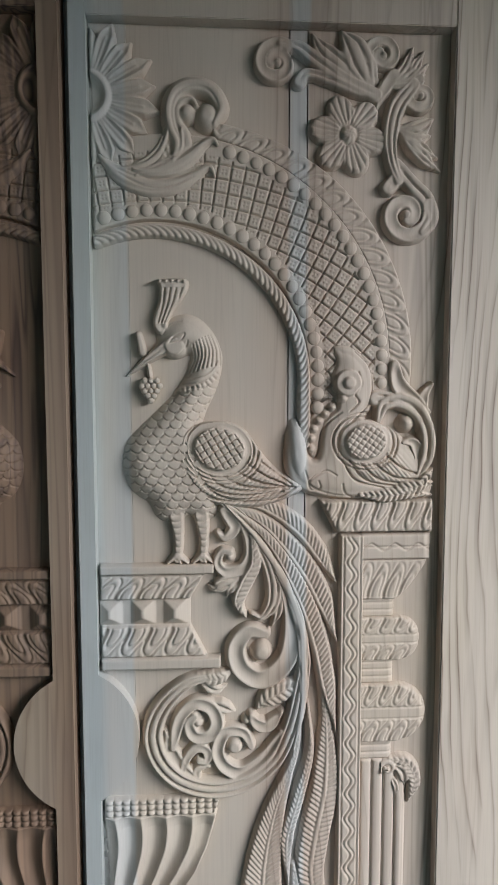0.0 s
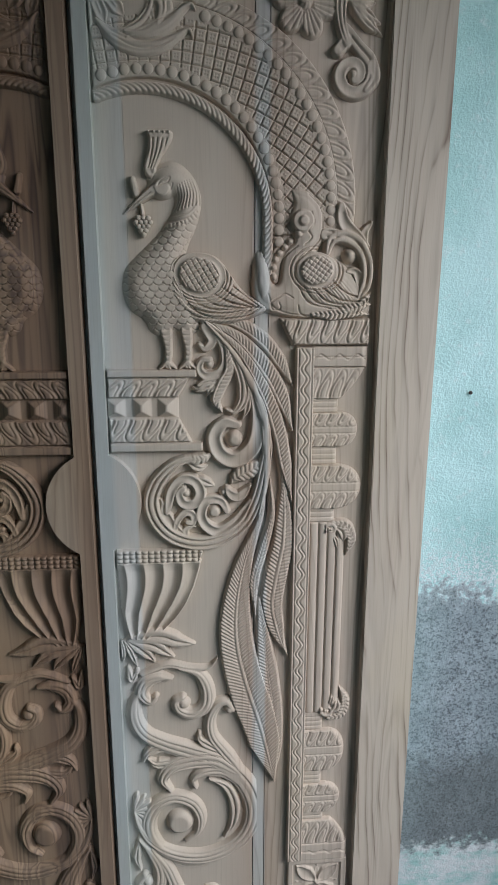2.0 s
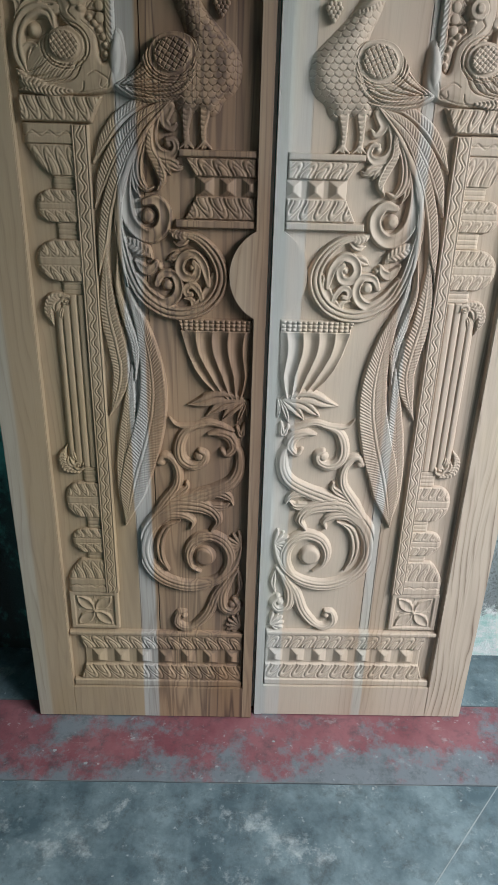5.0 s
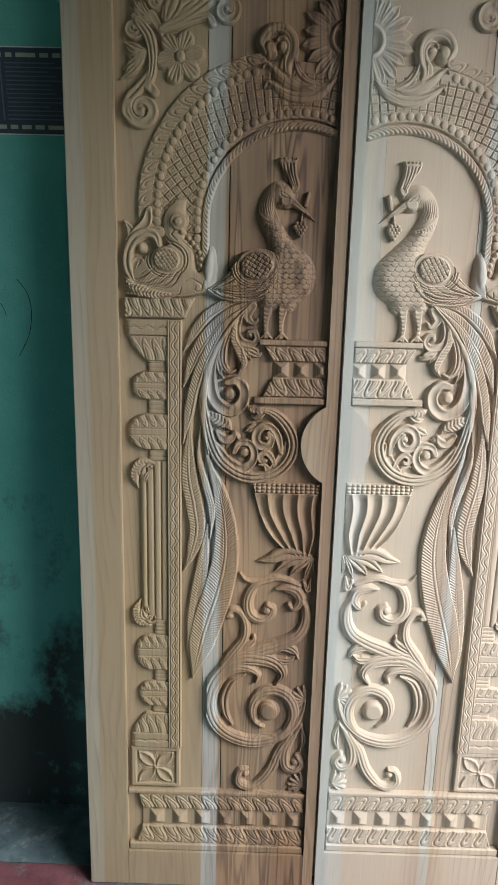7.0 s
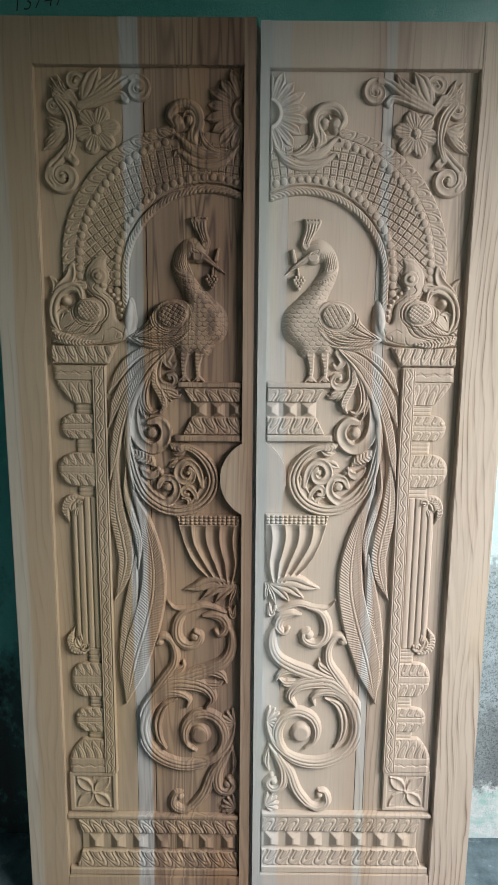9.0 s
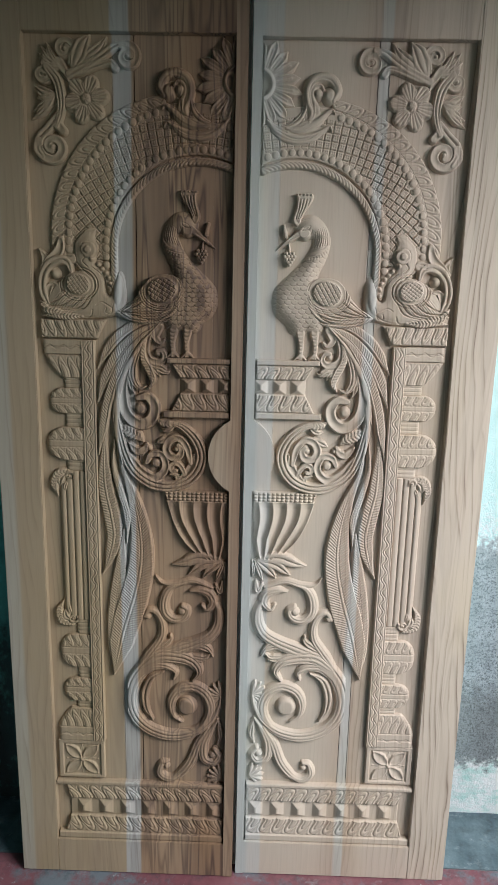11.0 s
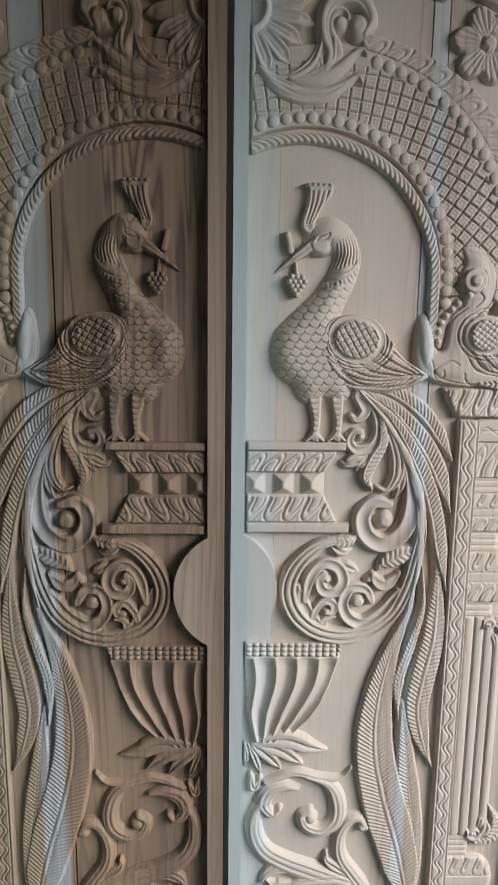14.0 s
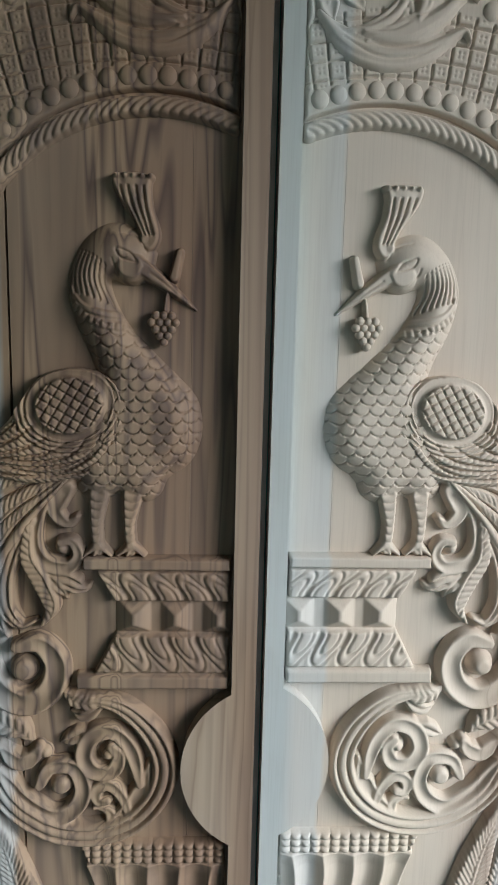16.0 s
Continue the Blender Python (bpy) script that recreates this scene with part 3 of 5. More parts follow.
def scales(U, V, width, row, depth):
    """Rows of U-shaped scales, the upper over the lower."""
    z = np.zeros_like(U)
    done = np.zeros(U.shape, bool)
    R = width * 0.60
    j0 = np.floor(V / row)
    for k in (1, 0, -1, -2):
        j = j0 + 1 + k
        x = U / width + 0.5 * (np.mod(j, 2))
        cu = (x - np.round(x)) * width
        cv = V - j * row
        d = np.hypot(cu, cv * 0.95)
        hit = (~done) & (d < R)
        prof = depth * 0.30 * (1 - (d / R) ** 3) + depth * 0.12 * (d / R) - depth * 1.0 * np.clip(1 - (R - d) / 0.0013, 0, 1)
        z = np.where(hit, prof, z)
        done |= hit
    return z - depth * 0.4


def place_beads(name, spots, radius, h, level, parents):
    """Round beads on a carved band of each leaf."""
    for (leaf_ob, side, material), host in zip(((leaf_right, 1, wood_right), (leaf_left, -1, wood_left)), parents):
        for u, v in spots:
            bm = bmesh.new()
            bmesh.ops.create_uvsphere(bm, u_segments=12, v_segments=7, radius=1.0)
            k = 1 + random.uniform(-0.06, 0.06)
            for p in bm.verts:
                p.co = Vector((u * side + p.co.x * radius * k, GROUND - level + p.co.y * h, v + p.co.z * radius * k))
            part(name, bm, material, host, smooth=True)


def arch_line(cu, cv, r, a0, low):
    a = np.radians(np.linspace(a0, 0, 40))
    arc = np.stack((cu + r * np.cos(a), cv + r * np.sin(a)), 1)
    return join(arc, np.array([[cu + r, cv + (low - cv) * s] for s in (0.25, 0.5, 0.75, 1.0)]))


def spots_on(line, pitch):
    d = np.r_[0, np.cumsum(np.hypot(*np.diff(line, axis=0).T))]
    at = np.arange(pitch * 0.5, d[-1], pitch)
    return [(float(np.interp(x, d, line[:, 0])), float(np.interp(x, d, line[:, 1]))) for x in at]


# ---- carving: the arch ----
INNER, OUTER = (0.1033, 1.5852, 0.1946), (0.1194, 1.5995, 0.258)
r = Relief(0.027, 1.50, 0.43, 1.90, 0.0009)
ri = np.hypot(r.U - INNER[0], np.maximum(r.V - INNER[1], 0)) - INNER[2]
ro = OUTER[2] - np.hypot(r.U - OUTER[0], np.maximum(r.V - OUTER[1], 0))
zz = (((r.U - 0.11) + 1j * (r.V - 1.59)) / 0.226) ** 0.5 * np.exp(1j * np.pi / 4) * (2 * 0.226 / 0.0158)
lx, ly = zz.real, zz.imag
net = -0.0044 * np.maximum(cut(lx, 0.095), cut(ly, 0.095))
star = np.hypot(np.abs(frac(lx) - 0.5) - 0.13, np.abs(frac(ly) - 0.5) - 0.13)
net -= 0.0015 * np.clip(1 - star / 0.10, 0, 1)
edge = np.minimum(np.minimum(ri + 0.012, ro + 0.012), np.minimum(r.V - 1.555, 1.875 - r.V))
edge = np.minimum(edge, (r.U - 0.0285))
r.lay(r.rise(edge, 0.0065, 0.003) + np.where((ri > 0.009) & (ro > 0.009), net, 0))
arch = r.place("arch_lattice", "lattice of cut squares with small punched stars")

r = Relief(0.027, 1.49, 0.31, 1.79)
r.stroke(arch_line(0.1005, 1.575, 0.1815, 112, 1.500), 0.0088, 0.0095, detail=lambda q, s, m: 0.0036 * (hump((m + 0.007 * q * q + 0.012 * q) / 0.0090) - 1))
r.H = np.where(r.U < 0.0285, -0.006, r.H)
r.place("rope_moulding", "twisted rope moulding")

r = Relief(0.15, 1.55, 0.43, 1.90)
def arch_leaves(q, s, m):
    """Leaning loops, each with a fold inside."""
    x = m / 0.0290 - 0.34 * q
    p, t = frac(x) - 0.5, (q + 1) / 2
    drop = np.hypot(p / 0.43, np.clip(t - 0.30, 0, 1) / 0.62)
    z = -0.0024 * cut(x, 0.06) * (t < 0.5)
    return z + sum(-d * np.clip(1 - np.abs(drop - k) / 0.13, 0, 1) for k, d in ((1.0, 0.0026), (0.52, 0.0024))) * (t > 0.08)
a = np.radians(np.linspace(79, -12, 50))
r.stroke(np.stack((0.1270 + 0.2735 * np.cos(a), 1.6030 + 0.2735 * np.sin(a)), 1), [0.011, 0.0158, 0.0158, 0.0158], 0.0070, round_=0.003, detail=arch_leaves)
r.place("arch_border", "border of overlapping folded leaves")

place_beads("bead", spots_on(arch_line(*INNER, 111, 1.545), 0.0170), 0.0082, 0.0043, 0.0060, arch)
place_beads("bead", spots_on(arch_line(*OUTER, 76, 1.545), 0.0170), 0.0082, 0.0043, 0.0060, arch)

# ---- carving: half sunflower and crest over the arch ----
r = Relief(0.0265, 1.80, 0.125, 2.0)
for k in range(10):
    a = radians(-88 + 19.5 * k)
    c, s = math.cos(a), math.sin(a)
    tip = 0.088 - 0.006 * (k % 2)
    line = np.array([(0.022 + d * c, 1.908 + d * s) for d in np.linspace(0.024, tip, 12)])
    r.stroke(line, [0.0056, 0.0090, 0.0118, 0.0118, 0.0014], [0.007, 0.0100, 0.0115, 0.0085], detail=lambda q, s, m: -0.0030 * np.clip(1 - (q / 0.62) ** 2, 0, 1) * np.clip(s * 4, 0, 1) + 0.0016 * np.clip(1 - np.abs(q) / 0.16, 0, 1) * (s < 0.72))
r.oval(0.022, 1.908, 0.0345, 0.0345, 0.0115, round_=0.009, detail=lambda a, b, q: -0.0100 * np.clip(1 - (q / 0.70) ** 6, 0, 1))
r.H = np.where(r.U < 0.0285, -0.006, r.H)
r.place("sunflower", "half sunflower with pointed petals and a hollow eye")

r = Relief(0.0265, 1.76, 0.215, 1.95)
fold = lambda q, s, m: (-0.0026 * np.clip(1 - np.abs(q - 0.30) / 0.20, 0, 1) - 0.0018 * np.clip(1 - np.abs(q + 0.45) / 0.16, 0, 1)) * np.clip(np.minimum(s, 1 - s) * 5, 0, 1)
r.stroke(spline([(0.038, 1.840), (0.056, 1.823), (0.076, 1.813), (0.102, 1.809), (0.128, 1.812), (0.150, 1.822), (0.166, 1.830), (0.172, 1.821)]), [0.004, 0.012, 0.0165, 0.0185, 0.0175, 0.014, 0.009, 0.003], 0.0120, round_=0.010, detail=fold)
r.stroke(spline([(0.078, 1.824), (0.104, 1.824), (0.126, 1.832), (0.144, 1.843), (0.158, 1.855), (0.170, 1.861), (0.176, 1.855)]), [0.004, 0.012, 0.016, 0.0155, 0.013, 0.009, 0.003], 0.0135, round_=0.010, detail=fold)
r.stroke(spline([(0.172, 1.879), (0.180, 1.896), (0.172, 1.914), (0.157, 1.922), (0.139, 1.921), (0.125, 1.911), (0.119, 1.893), (0.122, 1.872), (0.129, 1.855), (0.124, 1.834)]), [0.006, 0.011, 0.0125, 0.0125, 0.012, 0.011, 0.0105, 0.0105, 0.009], 0.0140, round_=0.009, detail=fold)
r.stroke(spline([(0.151, 1.899), (0.146, 1.906), (0.135, 1.904), (0.129, 1.893), (0.131, 1.879), (0.139, 1.866), (0.140, 1.850), (0.131, 1.832)]), [0.004, 0.006, 0.0065, 0.0065, 0.007, 0.008, 0.006], 0.0125, round_=0.006, detail=scoop(0.0012))
r.stroke(spline([(0.111, 1.864), (0.114, 1.849), (0.119, 1.832)]), [0.003, 0.008, 0.005], 0.0105, detail=flutes(2, 0.0024))
r.stroke(spline([(0.118, 1.884), (0.116, 1.862), (0.106, 1.842), (0.086, 1.829), (0.060, 1.826)]), [0.004, 0.009, 0.012, 0.010, 0.003], 0.0120, round_=0.008, detail=flutes(3, 0.0022))
r.stroke(spline([(0.134, 1.872), (0.134, 1.852), (0.124, 1.836), (0.104, 1.824), (0.080, 1.818)]), [0.004, 0.009, 0.012, 0.011, 0.003], 0.0130, round_=0.008, detail=flutes(3, 0.0022))
for pts in ([(0.060, 1.820), (0.090, 1.806), (0.122, 1.807), (0.148, 1.818)], [(0.070, 1.824), (0.098, 1.815), (0.126, 1.818), (0.152, 1.828)], [(0.112, 1.836), (0.130, 1.842), (0.146, 1.852), (0.160, 1.862)]):
    r.carve(spline(pts), [0.0006, 0.0020, 0.0020, 0.0006], 0.0030)
r.oval(0.140, 1.891, 0.0125, 0.0130, 0.0145, round_=0.011)
r.oval(0.164, 1.887, 0.0165, 0.0185, 0.0145, round_=0.013)
r.H = np.where(r.U < 0.0285, -0.006, r.H)
r.place("crest_scroll", "swirling acanthus crest with two volutes")

# ---- carving: corner spray ----
r = Relief(0.21, 1.74, 0.457, 1.99)
volute(r, 0.246, 1.951, 0.022, 1.35, 60, 0.0102, 0.010, sense=1)
r.stroke(spline([(0.250, 1.972), (0.272, 1.969), (0.295, 1.953), (0.325, 1.935), (0.364, 1.917)]), [0.0063, 0.0100, 0.0100, 0.0088, 0.0100], 0.010, detail=flutes(2, 0.002))
r.stroke(spline([(0.272, 1.930), (0.282, 1.940), (0.312, 1.933), (0.345, 1.922), (0.364, 1.917)]), [0.0088, 0.0075, 0.0088, 0.0100, 0.0075], 0.009, detail=flutes(2, 0.0016))
leaf(r, [(0.345, 1.929), (0.322, 1.949), (0.301, 1.966), (0.288, 1.986)], 0.0166, 0.010, flutes(3, 0.0018))
leaf(r, [(0.355, 1.932), (0.344, 1.954), (0.335, 1.973), (0.323, 1.989)], 0.0218, 0.011, flutes(3, 0.0018))
leaf(r, [(0.364, 1.936), (0.355, 1.951), (0.351, 1.964), (0.353, 1.975)], 0.0128, 0.009, flutes(2, 0.0018))
volute(r, 0.373, 1.963, 0.019, 1.2, 200, 0.0090, 0.010, sense=-1)
for tip in [(0.410, 1.975), (0.424, 1.971), (0.429, 1.957), (0.425, 1.944)]:
    base = 0.379, 1.927
    leaf(r, [base, ((base[0] + tip[0]) / 2 + 0.004, (base[1] + tip[1]) / 2 - 0.004), tip], 0.0095, 0.0100, flutes(3, 0.0022))
r.stroke(spline([(0.386, 1.940), (0.372, 1.920), (0.365, 1.901)]), [0.0100, 0.0088, 0.0025], 0.010, detail=scoop(0.0016))
volute(r, 0.419, 1.918, 0.018, 1.2, 100, 0.0090, 0.010, sense=1)
r.stroke(spline([(0.409, 1.929), (0.390, 1.904), (0.383, 1.872), (0.385, 1.843), (0.394, 1.818)]), [0.0100, 0.0125, 0.0112, 0.0088, 0.0075], 0.011, detail=flutes(3, 0.002))
for tip, w in zip([(0.436, 1.893), (0.433, 1.873), (0.442, 1.847), (0.446, 1.831)], (0.013, 0.0125, 0.012, 0.010)):
    base = 0.395, 1.879
    leaf(r, [base, (base[0] * 0.45 + tip[0] * 0.55 - 0.003, base[1] * 0.5 + tip[1] * 0.5 - 0.006), tip], w, 0.0105, flutes(3, 0.0024))
r.stroke(spline([(0.391, 1.837), (0.412, 1.814), (0.428, 1.798), (0.436, 1.775), (0.425, 1.759)]), [0.0100, 0.0112, 0.0125, 0.0112, 0.0075], 0.010, detail=flutes(2, 0.0022))
r.stroke(spline([(0.381, 1.810), (0.388, 1.818), (0.393, 1.830), (0.389, 1.849)]), [0.0100, 0.0100, 0.0075, 0.0025], 0.010, detail=scoop(0.0016))
volute(r, 0.404, 1.779, 0.029, 1.25, 20, 0.0120, 0.011, sense=-1, knob=0.26)
r.place("corner_spray", "acanthus spray with rolled volutes")

r = Relief(0.275, 1.82, 0.385, 1.93)
fu, fv = 0.332, 1.871
for k in range(6):
    a = radians(-11 + 60 * k)
    pu, pv = fu + 0.028 * math.cos(a), fv + 0.028 * math.sin(a)
    r.oval(pu, pv, 0.0215, 0.0180, 0.0105, -11 + 60 * k, round_=0.006, detail=lambda a, b, q: -0.0026 * cut(np.arctan2(b, a + 0.036) / 0.17, 0.20) * (q < 0.82) - 0.0022 * np.clip(1 - q * q, 0, 1))
r.oval(fu, fv, 0.0135, 0.0135, 0.014, round_=0.010, detail=lambda a, b, q: -0.0016 * cut((np.arctan2(b, a) + 60 * np.hypot(a, b)) / 0.785, 0.25))
r.place("flower", "six-petalled flower with a twisted button")

# ---- carving: peacock ----
r = Relief(0.03, 1.335, 0.20, 1.72, 0.0009)
r.shape(spline([(0.103, 1.699), (0.120, 1.702), (0.139, 1.700), (0.140, 1.689), (0.132, 1.675), (0.123, 1.662), (0.117, 1.649), (0.117, 1.637), (0.106, 1.633), (0.098, 1.641), (0.097, 1.653), (0.103, 1.671), (0.105, 1.687)], 5), 0.0120, 0.0045)
for k in range(4):
    tu, tv = 0.112, 1.688
    bu, bv = 0.104, 1.648
    mu, mv = 0.110, 1.671
    r.carve(spline([(tu + 0.0068 * k, tv), (mu + 0.0056 * k, mv), (bu + 0.0036 * k, bv)]), 0.0016, 0.0036)
for k in range(5):
    tu, tv = 0.106, 1.697
    r.oval(tu + k * 0.0073, tv, 0.0040, 0.0042, 0.0140)
bird = spline([(0.100, 1.633), (0.109, 1.647), (0.121, 1.655), (0.137, 1.659), (0.154, 1.653), (0.169, 1.638), (0.178, 1.620), (0.181, 1.603), (0.178, 1.583), (0.171, 1.562), (0.161, 1.541), (0.156, 1.517), (0.172, 1.490), (0.181, 1.463), (0.180, 1.430), (0.171, 1.411), (0.155, 1.404), (0.137, 1.411), (0.129, 1.405), (0.110, 1.404), (0.097, 1.412), (0.089, 1.428), (0.072, 1.440), (0.062, 1.456), (0.058, 1.477), (0.063, 1.503), (0.078, 1.521), (0.099, 1.541), (0.119, 1.561), (0.131, 1.578), (0.139, 1.595), (0.141, 1.609), (0.128, 1.605), (0.117, 1.608), (0.111, 1.616), (0.102, 1.623)], 6)
(c0u, c0v), (c1u, c1v) = [(0.119, 1.562), (0.184, 1.587)]
low = np.clip((c0v + (r.U - c0u) * (c1v - c0v) / (c1u - c0u) - r.V) / 0.002, 0, 1)
r.shape(bird, 0.0175, 0.026, detail=low * scales(r.U + 0.10 * (r.V - 1.45), r.V, 0.0146, 0.0098, 0.0032))
first, last = spline([(0.145, 1.622), (0.147, 1.604), (0.139, 1.585)]), spline([(0.170, 1.635), (0.177, 1.616), (0.178, 1.597)])
for k in range(8):
    w = k / 7
    r.carve(first * (1 - w) + last * w + np.array((0, 0.010 * w * (1 - w))), [0.0003, 0.0013, 0.0014], 0.0034)
r.ridge(spline([(0.125, 1.567), (0.145, 1.569), (0.164, 1.576), (0.179, 1.591)]), 0.0042, 0.0030, 0.0062)
r.ridge(spline([(0.130, 1.577), (0.149, 1.579), (0.167, 1.586), (0.180, 1.604)]), 0.0032, 0.0024)
r.oval(0.123, 1.620, 0.0180, 0.0160, 0.0150, round_=0.008)
for pts, d in (([(0.117, 1.623), (0.123, 1.631), (0.135, 1.635), (0.131, 1.627), (0.117, 1.623)], 0.0024), ([(0.109, 1.633), (0.115, 1.643), (0.122, 1.647), (0.132, 1.649)], 0.0016), ([(0.112, 1.618), (0.117, 1.610), (0.128, 1.610), (0.137, 1.620), (0.139, 1.626)], 0.0018)):
    r.carve(spline(pts), 0.0013, d)
r.oval(0.125, 1.628, 0.0040, 0.0026, 0.0165, 25)
r.stroke(spline([(0.114, 1.620), (0.092, 1.605), (0.065, 1.584)]), [0.0090, 0.0060, 0.0014], [0.0135, 0.0105, 0.003], detail=lambda q, s, m: -0.0014 * np.clip(1 - np.abs(q) / 0.2, 0, 1) * (s > 0.15))
for x in (690, 750):
    p = [(0.123, 1.413), (0.126, 1.383), (0.124, 1.357)]
    s = (x - 690) * 0.00052
    r.stroke(spline([(u + s, v) for u, v in p]), [0.0105, 0.0068, 0.0062], 0.0105, detail=lambda q, s, m: 0.0024 * (hump((m + 0.004 * q * q) / 0.008) - 1))
    for d in (-0.012, 0.004, 0.013):
        r.stroke(np.array([(p[2][0] + s, p[2][1] + 0.006), (p[2][0] + s + d, p[2][1] - 0.004)]), [0.0060, 0.003], 0.010)
r.place("peacock", "peacock with scaled breast, striped neck and fan crest")

r = Relief(0.105, 1.40, 0.300, 1.56, 0.0009)
wing = spline([(0.143, 1.522), (0.128, 1.508), (0.119, 1.482), (0.126, 1.455), (0.143, 1.436), (0.175, 1.424), (0.229, 1.421), (0.284, 1.446), (0.250, 1.468), (0.226, 1.494), (0.206, 1.520), (0.180, 1.529), (0.154, 1.527)], 6)
wu, wv, tilt = 0.177, 1.496, radians(-14)
round_ = np.hypot(((r.U - wu) * math.cos(tilt) + (r.V - wv) * math.sin(tilt)) / 0.0380, (-(r.U - wu) * math.sin(tilt) + (r.V - wv) * math.cos(tilt)) / 0.0315)
ticks = np.where(round_ > 1.36, -0.0020 * cut((r.U - 1.1 * (r.V - 1.45)) / 0.0074, 0.20), 0.0)
r.shape(wing, 0.0195, 0.010, detail=ticks)
for pts in ([(0.143, 1.509), (0.136, 1.490), (0.139, 1.463), (0.157, 1.441), (0.188, 1.431)] + [(0.243, 1.433), (0.270, 1.448)], [(0.145, 1.487), (0.148, 1.466), (0.164, 1.446), (0.199, 1.433)] + [(0.255, 1.443)], [(0.148, 1.477), (0.157, 1.455), (0.181, 1.442), (0.219, 1.439), (0.262, 1.447)], [(0.161, 1.470), (0.176, 1.452), (0.209, 1.444), (0.255, 1.448)],
            [(0.176, 1.466), (0.200, 1.452), (0.235, 1.447), (0.266, 1.448)], [(0.195, 1.469), (0.219, 1.457), (0.247, 1.450), (0.267, 1.449)], [(0.208, 1.479), (0.230, 1.464), (0.258, 1.451)], [(0.214, 1.491), (0.238, 1.471), (0.266, 1.451)]):
    r.carve(spline(pts), [0.0015, 0.0021, 0.0021, 0.0014], 0.0062)
r.H = np.where((r.H > 0) & (round_ < 1.40), np.clip(r.H, 0.0165, 0.0185), r.H)
for k in (1.10, 1.24, 1.38):
    a = np.linspace(0, 2 * np.pi, 60)
    eu, ev = 0.0380 * k * np.cos(a), 0.0315 * k * np.sin(a)
    r.carve(np.stack((wu + eu * math.cos(tilt) - ev * math.sin(tilt), wv + eu * math.sin(tilt) + ev * math.cos(tilt)), 1), 0.0015, 0.0042)
r.H = np.where(round_ < 1.02, 0.0158, r.H)
r.oval(wu, wv, 0.0380, 0.0315, 0.0215, -14, round_=0.008, detail=lambda a, b, q: np.where(q < 0.80, -0.0040 * np.maximum(cut((a + b) / 0.0115, 0.13), cut((a - b) / 0.0115, 0.13)), -0.0028 * np.clip(1 - np.abs(q - 0.82) / 0.05, 0, 1)))
r.place("wing", "folded wing with a cross-hatched shoulder")

r = Relief(0.045, 1.53, 0.115, 1.66, 0.0009)
r.stroke(np.array([(0.080, 1.634), (0.085, 1.612)]), [0.0045, 0.0055], 0.010, round_=0.003)
r.stroke(spline([(0.090, 1.603), (0.092, 1.593), (0.093, 1.583)]), [0.002, 0.003, 0.0035], 0.008)
stalk = r.place("grape_stalk", "twig held in the beak with grapes hanging from it")
grapes = [(0.094 + (i - (n - 1) / 2) * 0.0070, 1.578 + dv) for n, dv in ((3, 0.0), (4, -0.0060), (3, -0.0120), (2, -0.0178), (1, -0.0232)) for i in range(n)]
place_beads("grape", grapes, 0.0043, 0.0060, 0.0070, stalk)

# ---- carving: pedestal under the bird ----
r = Relief(0.0275, 1.215, 0.182, 1.368)
block(r, 0.0285, 1.339, 0.170, 1.352, 0.0135, 0.0015)
block(r, 0.0285, 1.307, 0.140, 1.339, 0.0100, 0.0025, 0, 0.019, leaf_band(r, 1.307, 1.339, 0.027, 0.0022, 1))
block(r, 0.0285, 1.273, 0.137, 1.308, 0.0030, 0.0015)
for c in (0.040, 0.081, 0.121):
    pyramid(r, c, 1.2905, 0.0155, 0.0160, 0.0140)
block(r, 0.0285, 1.233, 0.161, 1.274, 0.0100, 0.0025, 0, -0.021, leaf_band(r, 1.233, 1.274, 0.027, 0.0022, -1))
block(r, 0.0285, 1.218, 0.178, 1.233, 0.0130, 0.0015)
r.place("pedestal", "stepped pedestal with leaf bands and faceted blocks")

# ---- carving: tail scrolls ----
r = Relief(0.15, 1.18, 0.31, 1.47)
r.stroke(spline([(0.181, 1.419), (0.195, 1.398), (0.184, 1.384), (0.174, 1.391)]), [0.007, 0.010, 0.008, 0.004], 0.011, detail=scoop(0.002))
r.stroke(spline([(0.179, 1.430), (0.202, 1.412), (0.214, 1.387), (0.216, 1.362), (0.205, 1.345), (0.184, 1.341), (0.174, 1.352), (0.179, 1.366), (0.190, 1.366)]), [0.006, 0.009, 0.010, 0.010, 0.010, 0.009, 0.007, 0.006], 0.012, detail=scoop(0.003))
r.oval(0.189, 1.360, 0.0085, 0.0085, 0.012)
leaf(r, [(0.202, 1.330), (0.184, 1.327), (0.170, 1.320), (0.163, 1.324)], 0.012, 0.011, flutes(3, 0.002))
leaf(r, [(0.205, 1.334), (0.191, 1.320), (0.185, 1.308)], 0.008, 0.011, flutes(2, 0.002))
r.stroke(spline([(0.219, 1.380), (0.221, 1.351), (0.209, 1.327), (0.200, 1.302), (0.209, 1.283)]), [0.006, 0.009, 0.011, 0.010, 0.003], 0.013, detail=vane(0.007, 0.0016, 0.006))
r.stroke(spline([(0.216, 1.387), (0.233, 1.362), (0.244, 1.329), (0.243, 1.301), (0.230, 1.283), (0.216, 1.287)]), [0.006, 0.009, 0.011, 0.012, 0.009, 0.003], 0.012, detail=flutes(3, 0.0024))
r.stroke(spline([(0.251, 1.308), (0.249, 1.286), (0.242, 1.270)]), [0.010, 0.008, 0.002], 0.011, detail=flutes(2, 0.0018))
r.place("tail_curl", "looped tail curls with leaf ends")

